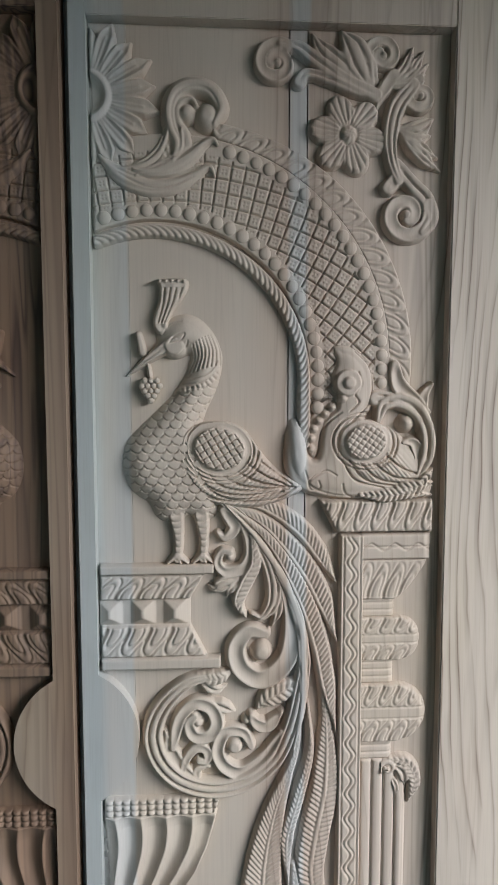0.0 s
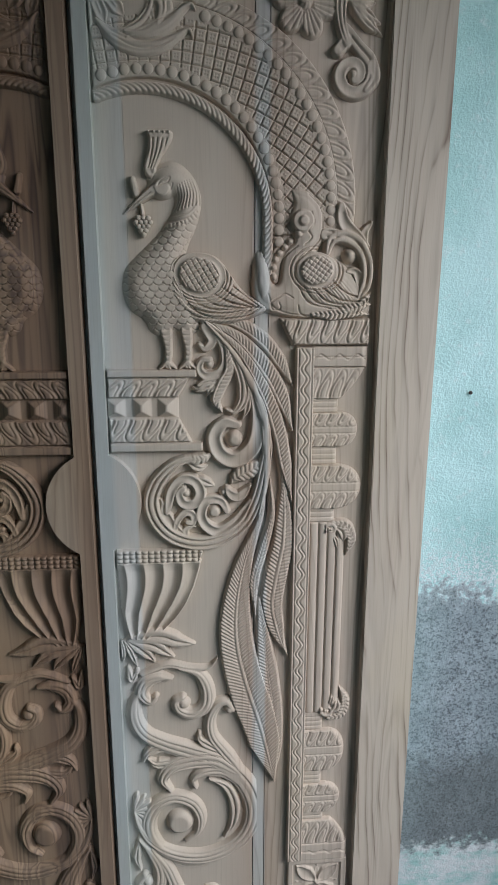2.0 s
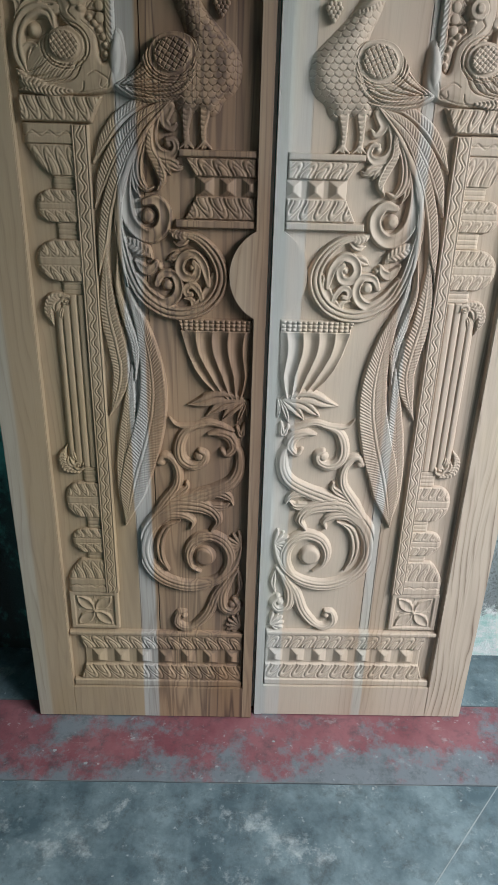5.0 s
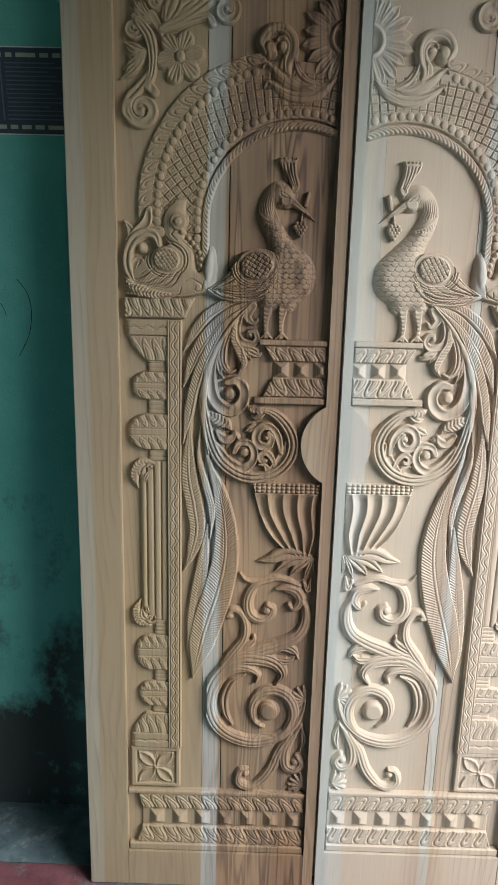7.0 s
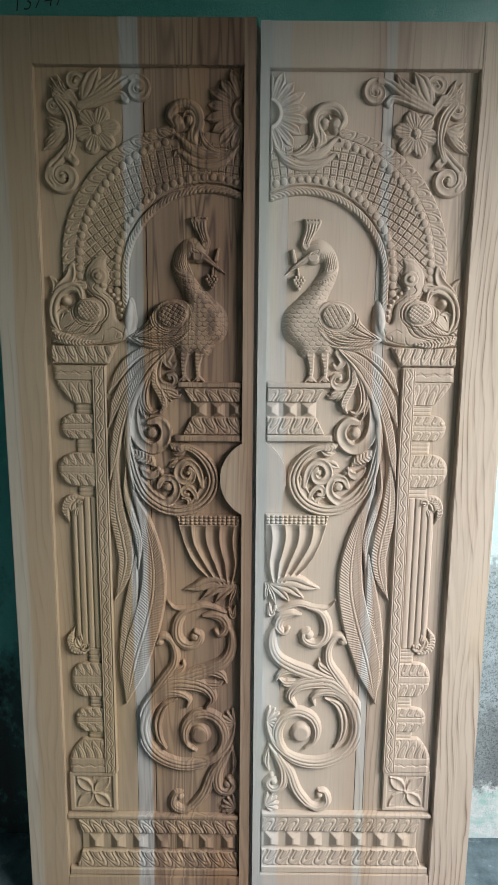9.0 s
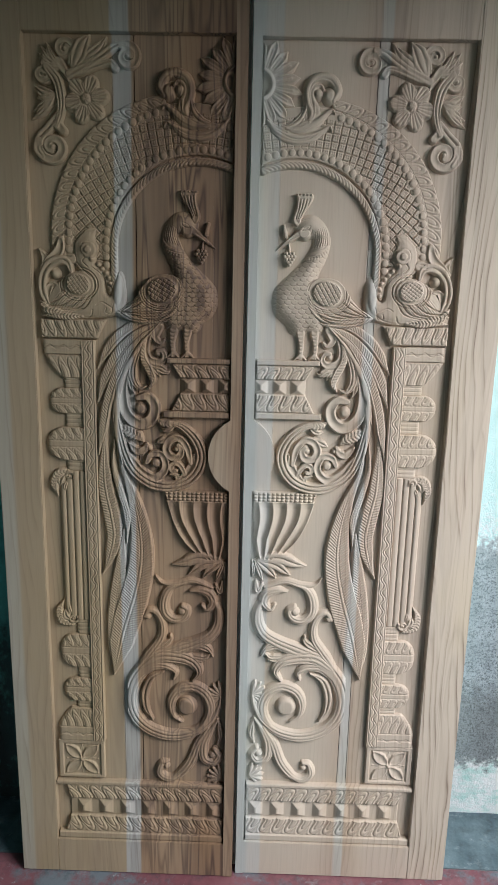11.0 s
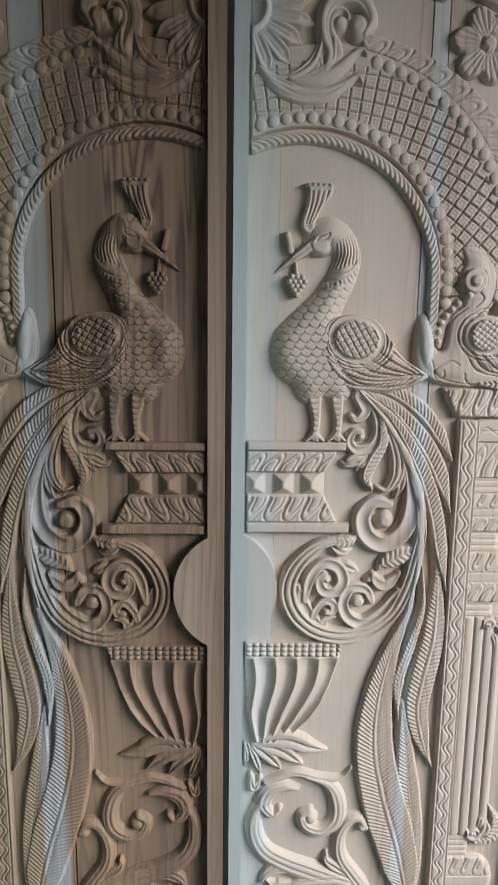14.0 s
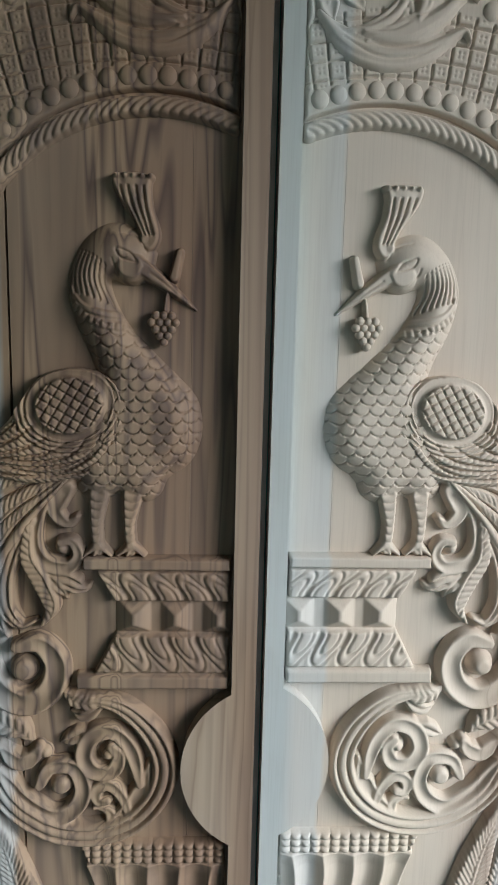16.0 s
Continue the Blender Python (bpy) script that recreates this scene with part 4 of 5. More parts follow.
r = Relief(0.18, 1.16, 0.33, 1.46)
r.stroke(spline([(0.183, 1.428), (0.212, 1.401), (0.240, 1.362), (0.260, 1.318), (0.268, 1.275), (0.264, 1.234), (0.246, 1.209), (0.223, 1.202), (0.202, 1.218), (0.197, 1.244), (0.212, 1.264), (0.234, 1.261)]), [0.005, 0.007, 0.009, 0.010, 0.011, 0.013, 0.015, 0.016, 0.016, 0.015, 0.013, 0.008], 0.013, detail=scoop(0.0035))
r.oval(0.229, 1.237, 0.0145, 0.0145, 0.014, round_=0.010)
r.place("tail_volute", "large rolled volute with a domed eye")

# ---- carving: round rosette scroll ----
r = Relief(0.075, 1.01, 0.33, 1.25)
r.stroke(spline([(0.170, 1.208), (0.134, 1.198), (0.104, 1.169), (0.091, 1.133), (0.100, 1.097), (0.127, 1.069), (0.167, 1.057), (0.208, 1.064), (0.245, 1.092), (0.266, 1.134), (0.277, 1.179), (0.284, 1.227), (0.276, 1.278)]), [0.006, 0.011, 0.014, 0.015, 0.015, 0.015, 0.015, 0.014, 0.013, 0.012, 0.011, 0.009, 0.005], 0.0125, detail=flutes(3, 0.0034))
leaf(r, [(0.148, 1.208), (0.168, 1.204), (0.184, 1.209), (0.192, 1.218)], 0.011, 0.013, barbs(0.007, 0.0016, 0.006, 0.08))
leaf(r, [(0.152, 1.199), (0.170, 1.189), (0.185, 1.192)], 0.009, 0.011, flutes(2, 0.0016))
r.stroke(spline([(0.116, 1.113), (0.125, 1.151), (0.144, 1.170), (0.164, 1.165), (0.172, 1.145), (0.162, 1.128), (0.144, 1.128), (0.137, 1.144), (0.144, 1.155)]), [0.006, 0.009, 0.010, 0.011, 0.011, 0.011, 0.010, 0.007], 0.0115, detail=scoop(0.003))
r.oval(0.148, 1.146, 0.009, 0.009, 0.012)
leaf(r, [(0.166, 1.171), (0.180, 1.165), (0.196, 1.157)], 0.010, 0.009, flutes(2, 0.002))
r.stroke(spline([(0.107, 1.136), (0.116, 1.105), (0.137, 1.075), (0.165, 1.060)]), [0.003, 0.011, 0.010, 0.004], 0.0105, detail=scoop(0.003))
r.stroke(spline([(0.126, 1.071), (0.133, 1.097), (0.146, 1.112), (0.159, 1.108), (0.159, 1.095), (0.149, 1.095)]), [0.004, 0.007, 0.008, 0.008, 0.006], 0.0115, detail=scoop(0.0022))
r.stroke(spline([(0.146, 1.063), (0.147, 1.082), (0.163, 1.087)]), [0.007, 0.007, 0.003], 0.011, detail=scoop(0.0022))
r.stroke(spline([(0.255, 1.131), (0.234, 1.098), (0.205, 1.078), (0.182, 1.087), (0.173, 1.109), (0.183, 1.132), (0.206, 1.131), (0.216, 1.113)]), [0.006, 0.010, 0.012, 0.012, 0.011, 0.010, 0.009, 0.007], 0.012, detail=scoop(0.0035))
r.oval(0.195, 1.113, 0.0125, 0.0125, 0.013, round_=0.008)
r.stroke(spline([(0.255, 1.157), (0.237, 1.139), (0.223, 1.143), (0.216, 1.154)]), [0.004, 0.010, 0.011, 0.006], 0.012, detail=scoop(0.002))
leaf(r, [(0.273, 1.194), (0.252, 1.183), (0.234, 1.173), (0.223, 1.160)], 0.017, 0.012, barbs(0.008, 0.0018, 0.008, 0.06))
r.oval(0.210, 1.147, 0.0075, 0.0085, 0.010)
r.place("rosette_scroll", "round acanthus scroll with curled shoots")

# ---- carving: tail feathers ----
def feather(name, line, width, h, pitch=0.0068, slant=0.012, label="", rib=0.16, half=False):
    p = spline(line)
    w = max(width) + 0.008
    r = Relief(p[:, 0].min() - w, p[:, 1].min() - w, p[:, 0].max() + w, p[:, 1].max() + w)
    r.stroke(p, width, h, round_=0.005, detail=vane(pitch, 0.0022, slant) if half else barbs(pitch, 0.0018, slant, rib))
    r.place(name, label)


feather("tail_feather", [(0.195, 1.427), (0.233, 1.424), (0.275, 1.397), (0.302, 1.363), (0.324, 1.324)], [0.005, 0.011, 0.013, 0.012, 0.002], 0.0085, half=True)
feather("tail_feather", [(0.193, 1.425), (0.237, 1.401), (0.279, 1.354), (0.306, 1.305), (0.325, 1.248)], [0.005, 0.011, 0.015, 0.014, 0.002], 0.0105, half=True)
feather("tail_feather", [(0.191, 1.423), (0.240, 1.380), (0.279, 1.314), (0.301, 1.252), (0.314, 1.189), (0.325, 1.128)], [0.004, 0.009, 0.013, 0.014, 0.013, 0.002], 0.0125, half=True)
feather("tail_stem", [(0.186, 1.424), (0.223, 1.383), (0.257, 1.329), (0.278, 1.271), (0.282, 1.219), (0.281, 1.167), (0.270, 1.108)], [0.004, 0.007, 0.009, 0.010, 0.010, 0.008, 0.004], 0.0135, 0.05, 0.02, "plain swept quill", 0.4)
feather("tail_feather", [(0.302, 1.210), (0.312, 1.147), (0.312, 1.058), (0.300, 0.989), (0.294, 0.935), (0.306, 0.879), (0.323, 0.838)], [0.004, 0.008, 0.017, 0.021, 0.021, 0.017, 0.002], 0.0095)
feather("tail_feather", [(0.271, 0.947), (0.279, 0.879), (0.288, 0.802), (0.299, 0.721), (0.304, 0.643), (0.300, 0.575)], [0.005, 0.014, 0.020, 0.019, 0.014, 0.002], 0.0085, 0.0066, 0.014, "", 0.06)
feather("tail_feather", [(0.278, 1.162), (0.273, 1.103), (0.246, 1.021), (0.232, 0.941), (0.232, 0.866), (0.248, 0.786), (0.277, 0.686), (0.302, 0.572)], [0.004, 0.008, 0.020, 0.029, 0.034, 0.037, 0.031, 0.003], 0.0105, 0.0068, 0.024, "long drooping tail feather with carved barbs", 0.10)
feather("tail_feather", [(0.288, 1.168), (0.292, 1.103), (0.277, 1.041), (0.262, 0.983), (0.265, 0.916)], [0.003, 0.007, 0.010, 0.011, 0.002], 0.0115)

# ---- carving: fluted cup ----
r = Relief(0.0275, 0.815, 0.190, 1.055, 0.0010)
beads = 0.0052 * (hump((r.U - 0.03) / 0.0105) * hump((r.V - 1.0235) / 0.0078) - 1)
block(r, 0.0285, 1.0235, 0.169, 1.0470, 0.0120, 0.002, 0, 0.009, beads)
t = np.clip((r.V - 0.880) / 0.146, 0, 1)
near = np.interp(t, (0, 0.12, 0.35, 1), (0.046, 0.040, 0.032, 0.0265))
far = np.interp(t, (0, 0.10, 0.28, 0.45, 0.66, 0.85, 1), (0.080, 0.103, 0.129, 0.146, 0.160, 0.168, 0.173))
x = np.clip((r.U - near) / (far - near), 0, 1) * 4.45 + 0.55 + 0.13 * np.sin(2 * np.pi * t)
dip = np.clip(np.minimum((1 - t) / 0.13, t / 0.10), 0, 1)
hollow = np.clip(1 - np.abs(2 * frac(x) - 1) ** 1.7, 0, 1) * np.sqrt(dip)
edge = np.minimum(np.minimum(r.U - near, far - r.U), np.minimum(r.V - 0.880, 1.0255 - r.V))
r.lay(np.where(edge > -0.004, r.rise(edge, 0.0125, 0.003) - np.where(edge > 0.001, 0.0088 * hollow, 0), -0.006))
leaf(r, [(0.048, 0.880), (0.095, 0.885), (0.130, 0.873), (0.158, 0.866)], 0.0185, 0.0115, flutes(2, 0.0022))
leaf(r, [(0.046, 0.878), (0.085, 0.868), (0.108, 0.852), (0.121, 0.841)], 0.0150, 0.0110, flutes(2, 0.0022))
leaf(r, [(0.042, 0.877), (0.064, 0.860), (0.079, 0.845), (0.087, 0.832)], 0.0125, 0.0105, flutes(2, 0.0022))
leaf(r, [(0.036, 0.876), (0.047, 0.852), (0.056, 0.824)], 0.0075, 0.0100, flutes(2, 0.0020))
leaf(r, [(0.031, 0.876), (0.033, 0.855), (0.032, 0.835)], 0.0060, 0.0095, flutes(2, 0.0020))
r.H = np.where(r.U < 0.0290, -0.006, r.H)
r.place("fluted_cup", "fluted cup with a beaded rim and leaf foot")

# ---- carving: lower scrollwork ----
r = Relief(0.0275, 0.555, 0.262, 0.87)
fold = lambda d: (lambda q, s, m: -d * (np.clip(1 - np.abs(q - 0.42) / 0.16, 0, 1) + np.clip(1 - np.abs(q + 0.10) / 0.13, 0, 1) * np.clip(s * 3 - 0.4, 0, 1) + np.clip(1 - np.abs(q + 0.58) / 0.14, 0, 1)) * np.clip(np.minimum(s, 1 - s) * 6, 0, 1))
r.stroke(spline([(0.198, 0.836), (0.181, 0.818), (0.146, 0.817), (0.108, 0.825), (0.063, 0.809)]), [0.002, 0.008, 0.010, 0.009, 0.006], 0.0100, round_=0.007, detail=fold(0.0018))
r.stroke(spline([(0.128, 0.82), (0.163, 0.806), (0.178, 0.774), (0.175, 0.741), (0.153, 0.724), (0.129, 0.732), (0.122, 0.751), (0.134, 0.76)]), [0.004, 0.011, 0.014, 0.015, 0.015, 0.014, 0.012, 0.008], 0.012, round_=0.01, detail=fold(0.0022))
r.oval(0.136, 0.747, 0.0130, 0.0125, 0.0130, round_=0.010)
r.stroke(spline([(0.116, 0.8), (0.092, 0.802), (0.069, 0.793), (0.061, 0.77), (0.076, 0.753), (0.087, 0.764)]), [0.004, 0.013, 0.016, 0.015, 0.012, 0.006], 0.012, round_=0.01, detail=fold(0.0022))
r.stroke(spline([(0.061, 0.779), (0.048, 0.754), (0.048, 0.717), (0.064, 0.686), (0.098, 0.664), (0.141, 0.646), (0.185, 0.626), (0.224, 0.595)]), [0.007, 0.014, 0.016, 0.018, 0.020, 0.021, 0.021, 0.016], 0.012, round_=0.01, detail=fold(0.0024))
r.stroke(spline([(0.224, 0.731), (0.213, 0.746), (0.196, 0.74), (0.183, 0.713), (0.185, 0.678), (0.205, 0.645), (0.234, 0.605)]), [0.010, 0.012, 0.012, 0.013, 0.014, 0.015, 0.010], 0.012, round_=0.01, detail=fold(0.0022))
r.oval(0.218, 0.731, 0.0105, 0.0110, 0.0125, round_=0.009)
r.stroke(spline([(0.195, 0.647), (0.165, 0.669), (0.163, 0.684)]), [0.008, 0.011, 0.004], 0.011, round_=0.006, detail=flutes(2, 0.0022))
r.stroke(spline([(0.131, 0.646), (0.098, 0.657), (0.071, 0.648), (0.059, 0.628)]), [0.006, 0.013, 0.013, 0.003], 0.01, round_=0.006, detail=flutes(3, 0.0022))
r.stroke(spline([(0.055, 0.817), (0.045, 0.799), (0.04, 0.826)]), [0.005, 0.009, 0.003], 0.0095, round_=0.006, detail=flutes(2, 0.0020))
r.H = np.where(r.U < 0.0290, -0.006, r.H)
r.H = np.where(r.H > 0, r.H * 0.90, r.H)   # low relief
r.place("upper_scroll", "acanthus scroll with rolled shoots")

r = Relief(0.0275, 0.2735, 0.268, 0.685)
r.stroke(spline([(0.179, 0.628), (0.223, 0.599), (0.253, 0.555), (0.263, 0.503), (0.249, 0.455), (0.215, 0.422), (0.163, 0.406), (0.108, 0.417), (0.066, 0.45), (0.046, 0.488), (0.039, 0.52)]), [0.008, 0.020, 0.021, 0.019, 0.018, 0.018, 0.018, 0.017, 0.014, 0.010, 0.004], 0.0125, round_=0.01, detail=fold(0.0026))
r.stroke(spline([(0.235, 0.595), (0.192, 0.625), (0.147, 0.626), (0.111, 0.614), (0.094, 0.588), (0.108, 0.563)]), [0.010, 0.020, 0.022, 0.020, 0.015, 0.006], 0.013, round_=0.01, detail=flutes(4, 0.0024))
r.stroke(spline([(0.243, 0.566), (0.21, 0.597), (0.175, 0.6), (0.151, 0.585), (0.155, 0.566)]), [0.010, 0.016, 0.016, 0.012, 0.005], 0.0125, round_=0.01, detail=fold(0.0024))
r.stroke(spline([(0.18, 0.584), (0.212, 0.565), (0.227, 0.525), (0.224, 0.483), (0.207, 0.451)]), [0.003, 0.011, 0.012, 0.010, 0.003], 0.011, round_=0.006, detail=flutes(2, 0.0026))
r.stroke(spline([(0.114, 0.627), (0.084, 0.622), (0.068, 0.634)]), [0.006, 0.013, 0.004], 0.01, round_=0.006, detail=flutes(3, 0.0024))
r.stroke(spline([(0.1, 0.421), (0.071, 0.455), (0.064, 0.494), (0.08, 0.529), (0.113, 0.545), (0.147, 0.531), (0.162, 0.499), (0.156, 0.465), (0.134, 0.447)]), [0.006, 0.014, 0.016, 0.017, 0.017, 0.016, 0.014, 0.011, 0.004], 0.012, round_=0.01, detail=fold(0.0024))
r.oval(0.123, 0.49, 0.0265, 0.0275, 0.0140, round_=0.012)
for k in range(7):
    a = radians(78 - 24 * k)
    r.stroke(np.array([(0.038, 0.522), (0.038 + 0.034 * math.cos(a), 0.522 + 0.036 * math.sin(a))]), [0.002, 0.0046, 0.0062, 0.0040], 0.0095, round_=0.004)
for k in range(6):
    a = radians(78 - 24 * k)
    r.stroke(np.array([(0.036, 0.289), (0.036 + 0.034 * math.cos(a), 0.289 + 0.036 * math.sin(a))]), [0.002, 0.0046, 0.0062, 0.0040], 0.0095, round_=0.004)
r.stroke(spline([(0.046, 0.456), (0.068, 0.42), (0.082, 0.383), (0.079, 0.345), (0.056, 0.333), (0.042, 0.351), (0.053, 0.371)]), [0.005, 0.012, 0.015, 0.016, 0.015, 0.013, 0.008], 0.012, round_=0.01, detail=fold(0.0022))
r.oval(0.058, 0.355, 0.0120, 0.0120, 0.0130, round_=0.010)
r.stroke(spline([(0.069, 0.433), (0.095, 0.384), (0.114, 0.331), (0.145, 0.292), (0.175, 0.281)]), [0.006, 0.014, 0.016, 0.015, 0.008], 0.0115, round_=0.01, detail=fold(0.0024))
r.stroke(spline([(0.137, 0.292), (0.17, 0.281), (0.192, 0.297), (0.187, 0.326), (0.172, 0.331)]), [0.008, 0.013, 0.014, 0.012, 0.006], 0.012, round_=0.01, detail=fold(0.0020))
r.oval(0.174, 0.317, 0.0095, 0.0095, 0.0120, round_=0.008)
r.stroke(spline([(0.044, 0.45), (0.039, 0.412), (0.046, 0.385)]), [0.004, 0.010, 0.003], 0.01, round_=0.006, detail=flutes(2, 0.0022))
r.H = np.where(r.U < 0.0290, -0.006, r.H)
r.H = np.where(r.H > 0, r.H * 0.88, r.H)
r.place("lower_scroll", "great acanthus scroll round a domed boss")

# ---- carving: foot frieze ----
r = Relief(0.0275, 0.095, 0.459, 0.275)
block(r, 0.0285, 0.259, 0.456, 0.271, 0.0135, 0.0015)
block(r, 0.0285, 0.216, 0.424, 0.259, 0.0095, 0.0025, 0, 0.008, leaf_band(r, 0.216, 0.259, 0.031, 0.0022, 1))
block(r, 0.0285, 0.166, 0.424, 0.217, 0.0035, 0.0015)
for k in range(7):
    pyramid(r, 0.0545 + 0.0555 * k, 0.1915, 0.0195, 0.0215, 0.0150)
block(r, 0.0285, 0.118, 0.438, 0.166, 0.0095, 0.0025, 0, -0.014, leaf_band(r, 0.118, 0.166, 0.033, 0.0022, -1))
block(r, 0.0285, 0.099, 0.455, 0.118, 0.0130, 0.0015)
r.place("foot_frieze", "foot frieze of leaf bands and faceted blocks")

# ---- carving: pillar ----
r = Relief(0.324, 0.27, 0.362, 1.39)
wave = np.abs(r.U - 0.343 - 0.0042 * np.sin(r.V * 2 * np.pi / 0.034))
inner = -0.0028 * np.clip(1 - np.abs(wave - 0.0030) / 0.0017, 0, 1) - 0.0030 * np.clip(1 - np.abs(np.abs(r.U - 0.343) - 0.0105) / 0.0014, 0, 1)
block(r, 0.3275, 0.385, 0.3585, 1.386, 0.0120, 0.0015, detail=inner)
r.place("wavy_strip", "pillar edge strip with a carved wavy line")


def turned(name, v0, v1, far0, far1, bulge, h, pattern=None, label=""):
    """One turned member of the half pillar."""
    r = Relief(0.356, v0 - 0.006, 0.455, v1 + 0.006)
    t = np.clip((r.V - v0) / (v1 - v0), 0, 1)
    far = far0 + (far1 - far0) * t + bulge * np.sqrt(np.clip(4 * t * (1 - t), 0, 1))
    edge = np.minimum(far - r.U, np.minimum(r.V - v0, v1 - r.V) + 0.0015)
    e = np.clip((far - r.U) / 0.024, 0, 1)
    z = np.minimum(r.rise(edge, h, 0.003), h * np.sqrt(np.clip(1 - (1 - e) ** 2, 0, 1)) + 0.002)
    if pattern == "leaves":
        z = z + np.where(edge > 0.001, leaf_band(r, v0, v1, 0.0205, 0.0019, 1), 0)
    if pattern == "double":
        vm = (v0 + v1) / 2
        d = (v1 - v0) * 0.10
        z = z + np.where(edge > 0.001, np.where(r.V > vm + d, leaf_band(r, vm + d, v1, 0.0190, 0.0019, -1), np.where(r.V < vm - d, leaf_band(r, v0, vm - d, 0.0190, 0.0019, 1), 0)), 0)
        z = z - 0.0022 * np.clip(1 - np.abs(np.abs(r.V - vm) - d) / 0.0016, 0, 1) * (edge > 0)
    if pattern == "rings":
        z = z - np.where(edge > 0.0005, 0.0022 * cut((r.V - v0) / 0.0095, 0.16), 0)
    if pattern == "flutes":
        z = z - np.where(edge > 0.001, 0.0034 * (1 - hump((r.U - 0.3575) / 0.0155)) + 0.0030 * cut((r.U - 0.3575) / 0.0155, 0.11), 0)
    if pattern == "wave":
        z = z - np.where(edge > 0.001, 0.0030 * np.clip(1 - np.abs(r.V - (v0 + v1) / 2 - 0.004 * np.sin(r.U * 2 * np.pi / 0.030)) / 0.0018, 0, 1) + 0.0028 * cut((t - 0.5) * 1.25, 0.06), 0)
    r.lay(np.where(edge > -0.004, np.where(z > 0, z * 0.85, z), -0.006))
    r.place(name, label)


turned("capital_slab", 1.354, 1.386, 0.445, 0.445, 0, 0.0120, "wave")
turned("bowl", 1.302, 1.353, 0.402, 0.440, 0.006, 0.0100, "leaves")
turned("collar", 1.278, 1.302, 0.400, 0.400, 0, 0.0070, "rings")
turned("ring", 1.222, 1.278, 0.410, 0.410, 0.024, 0.0105, "double")
turned("collar", 1.190, 1.222, 0.400, 0.400, 0, 0.0070, "rings")
turned("ring", 1.114, 1.190, 0.406, 0.406, 0.038, 0.0120, "double")
turned("collar", 1.088, 1.114, 0.400, 0.400, 0, 0.0070, "rings")
turned("shaft", 0.716, 1.088, 0.420, 0.420, 0, 0.0095, "flutes", "fluted pillar shaft")
turned("collar", 0.678, 0.716, 0.391, 0.391, 0, 0.0070, "rings")
turned("ring", 0.592, 0.678, 0.405, 0.405, 0.029, 0.0105, "double")
turned("collar", 0.560, 0.592, 0.392, 0.392, 0, 0.0070, "rings")
turned("ring", 0.498, 0.560, 0.402, 0.402, 0.027, 0.0105, "double")
turned("collar", 0.478, 0.498, 0.398, 0.398, 0, 0.0070, "rings")
turned("bowl", 0.425, 0.478, 0.444, 0.412, 0.006, 0.0105, "leaves")
turned("base_slab", 0.386, 0.425, 0.447, 0.447, 0, 0.0120, "wave")

r = Relief(0.385, 1.02, 0.445, 1.095)
volute(r, 0.394, 1.076, 0.011, 1.1, 200, 0.005, 0.0125, sense=-1)
leaf(r, [(0.397, 1.088), (0.419, 1.083), (0.430, 1.059), (0.422, 1.026)], 0.011, 0.011, barbs(0.007, 0.0016, 0.006, 0.1))
leaf(r, [(0.402, 1.080), (0.414, 1.070), (0.417, 1.050)], 0.0095, 0.0105, flutes(2, 0.0020))
leaf(r, [(0.398, 1.066), (0.405, 1.052), (0.406, 1.036)], 0.0065, 0.0100, flutes(2, 0.0020))
r.place("leaf_tuft", "curled leaf tuft on the shaft")
r = Relief(0.385, 0.70, 0.445, 0.79)
volute(r, 0.398, 0.720, 0.012, 1.1, 160, 0.005, 0.0125, sense=1)
leaf(r, [(0.400, 0.703), (0.424, 0.713), (0.431, 0.741), (0.419, 0.768)], 0.011, 0.011, barbs(0.007, 0.0016, 0.006, 0.1))
leaf(r, [(0.404, 0.716), (0.415, 0.727), (0.416, 0.746)], 0.0095, 0.0105, flutes(2, 0.0020))
leaf(r, [(0.400, 0.730), (0.406, 0.743), (0.406, 0.758)], 0.0065, 0.0100, flutes(2, 0.0020))
r.place("leaf_tuft", "curled leaf tuft on the shaft")

r = Relief(0.325, 0.268, 0.458, 0.392)
block(r, 0.3305, 0.277, 0.4485, 0.387, 0.0085, 0.0015)
fu, fv = 0.389, 0.331
sq = np.maximum(np.abs(r.U - fu) / 0.049, np.abs(r.V - fv) / 0.046)
r.H = np.where(r.H > 0.003, r.H - 0.004 * (sq < 0.97), r.H)
for k in range(4):
    a = radians(45 + 90 * k)
    r.stroke(np.array([(fu + d * math.cos(a), fv + d * math.sin(a)) for d in np.linspace(0.004, 0.057, 10)]), [0.004, 0.015, 0.019, 0.014, 0.003], 0.0100, detail=scoop(0.003))
    a = radians(90 * k)
    r.stroke(np.array([(fu + d * math.cos(a), fv + d * math.sin(a)) for d in np.linspace(0.004, 0.040, 8)]), [0.003, 0.006, 0.006, 0.002], 0.0075, detail=scoop(0.002))
r.oval(fu, fv, 0.009, 0.009, 0.012, detail=lambda a, b, q: -0.0014 * cut(np.arctan2(b, a) / 0.785, 0.2))
r.place("base_flower", "square pillar base with a four-petalled flower")

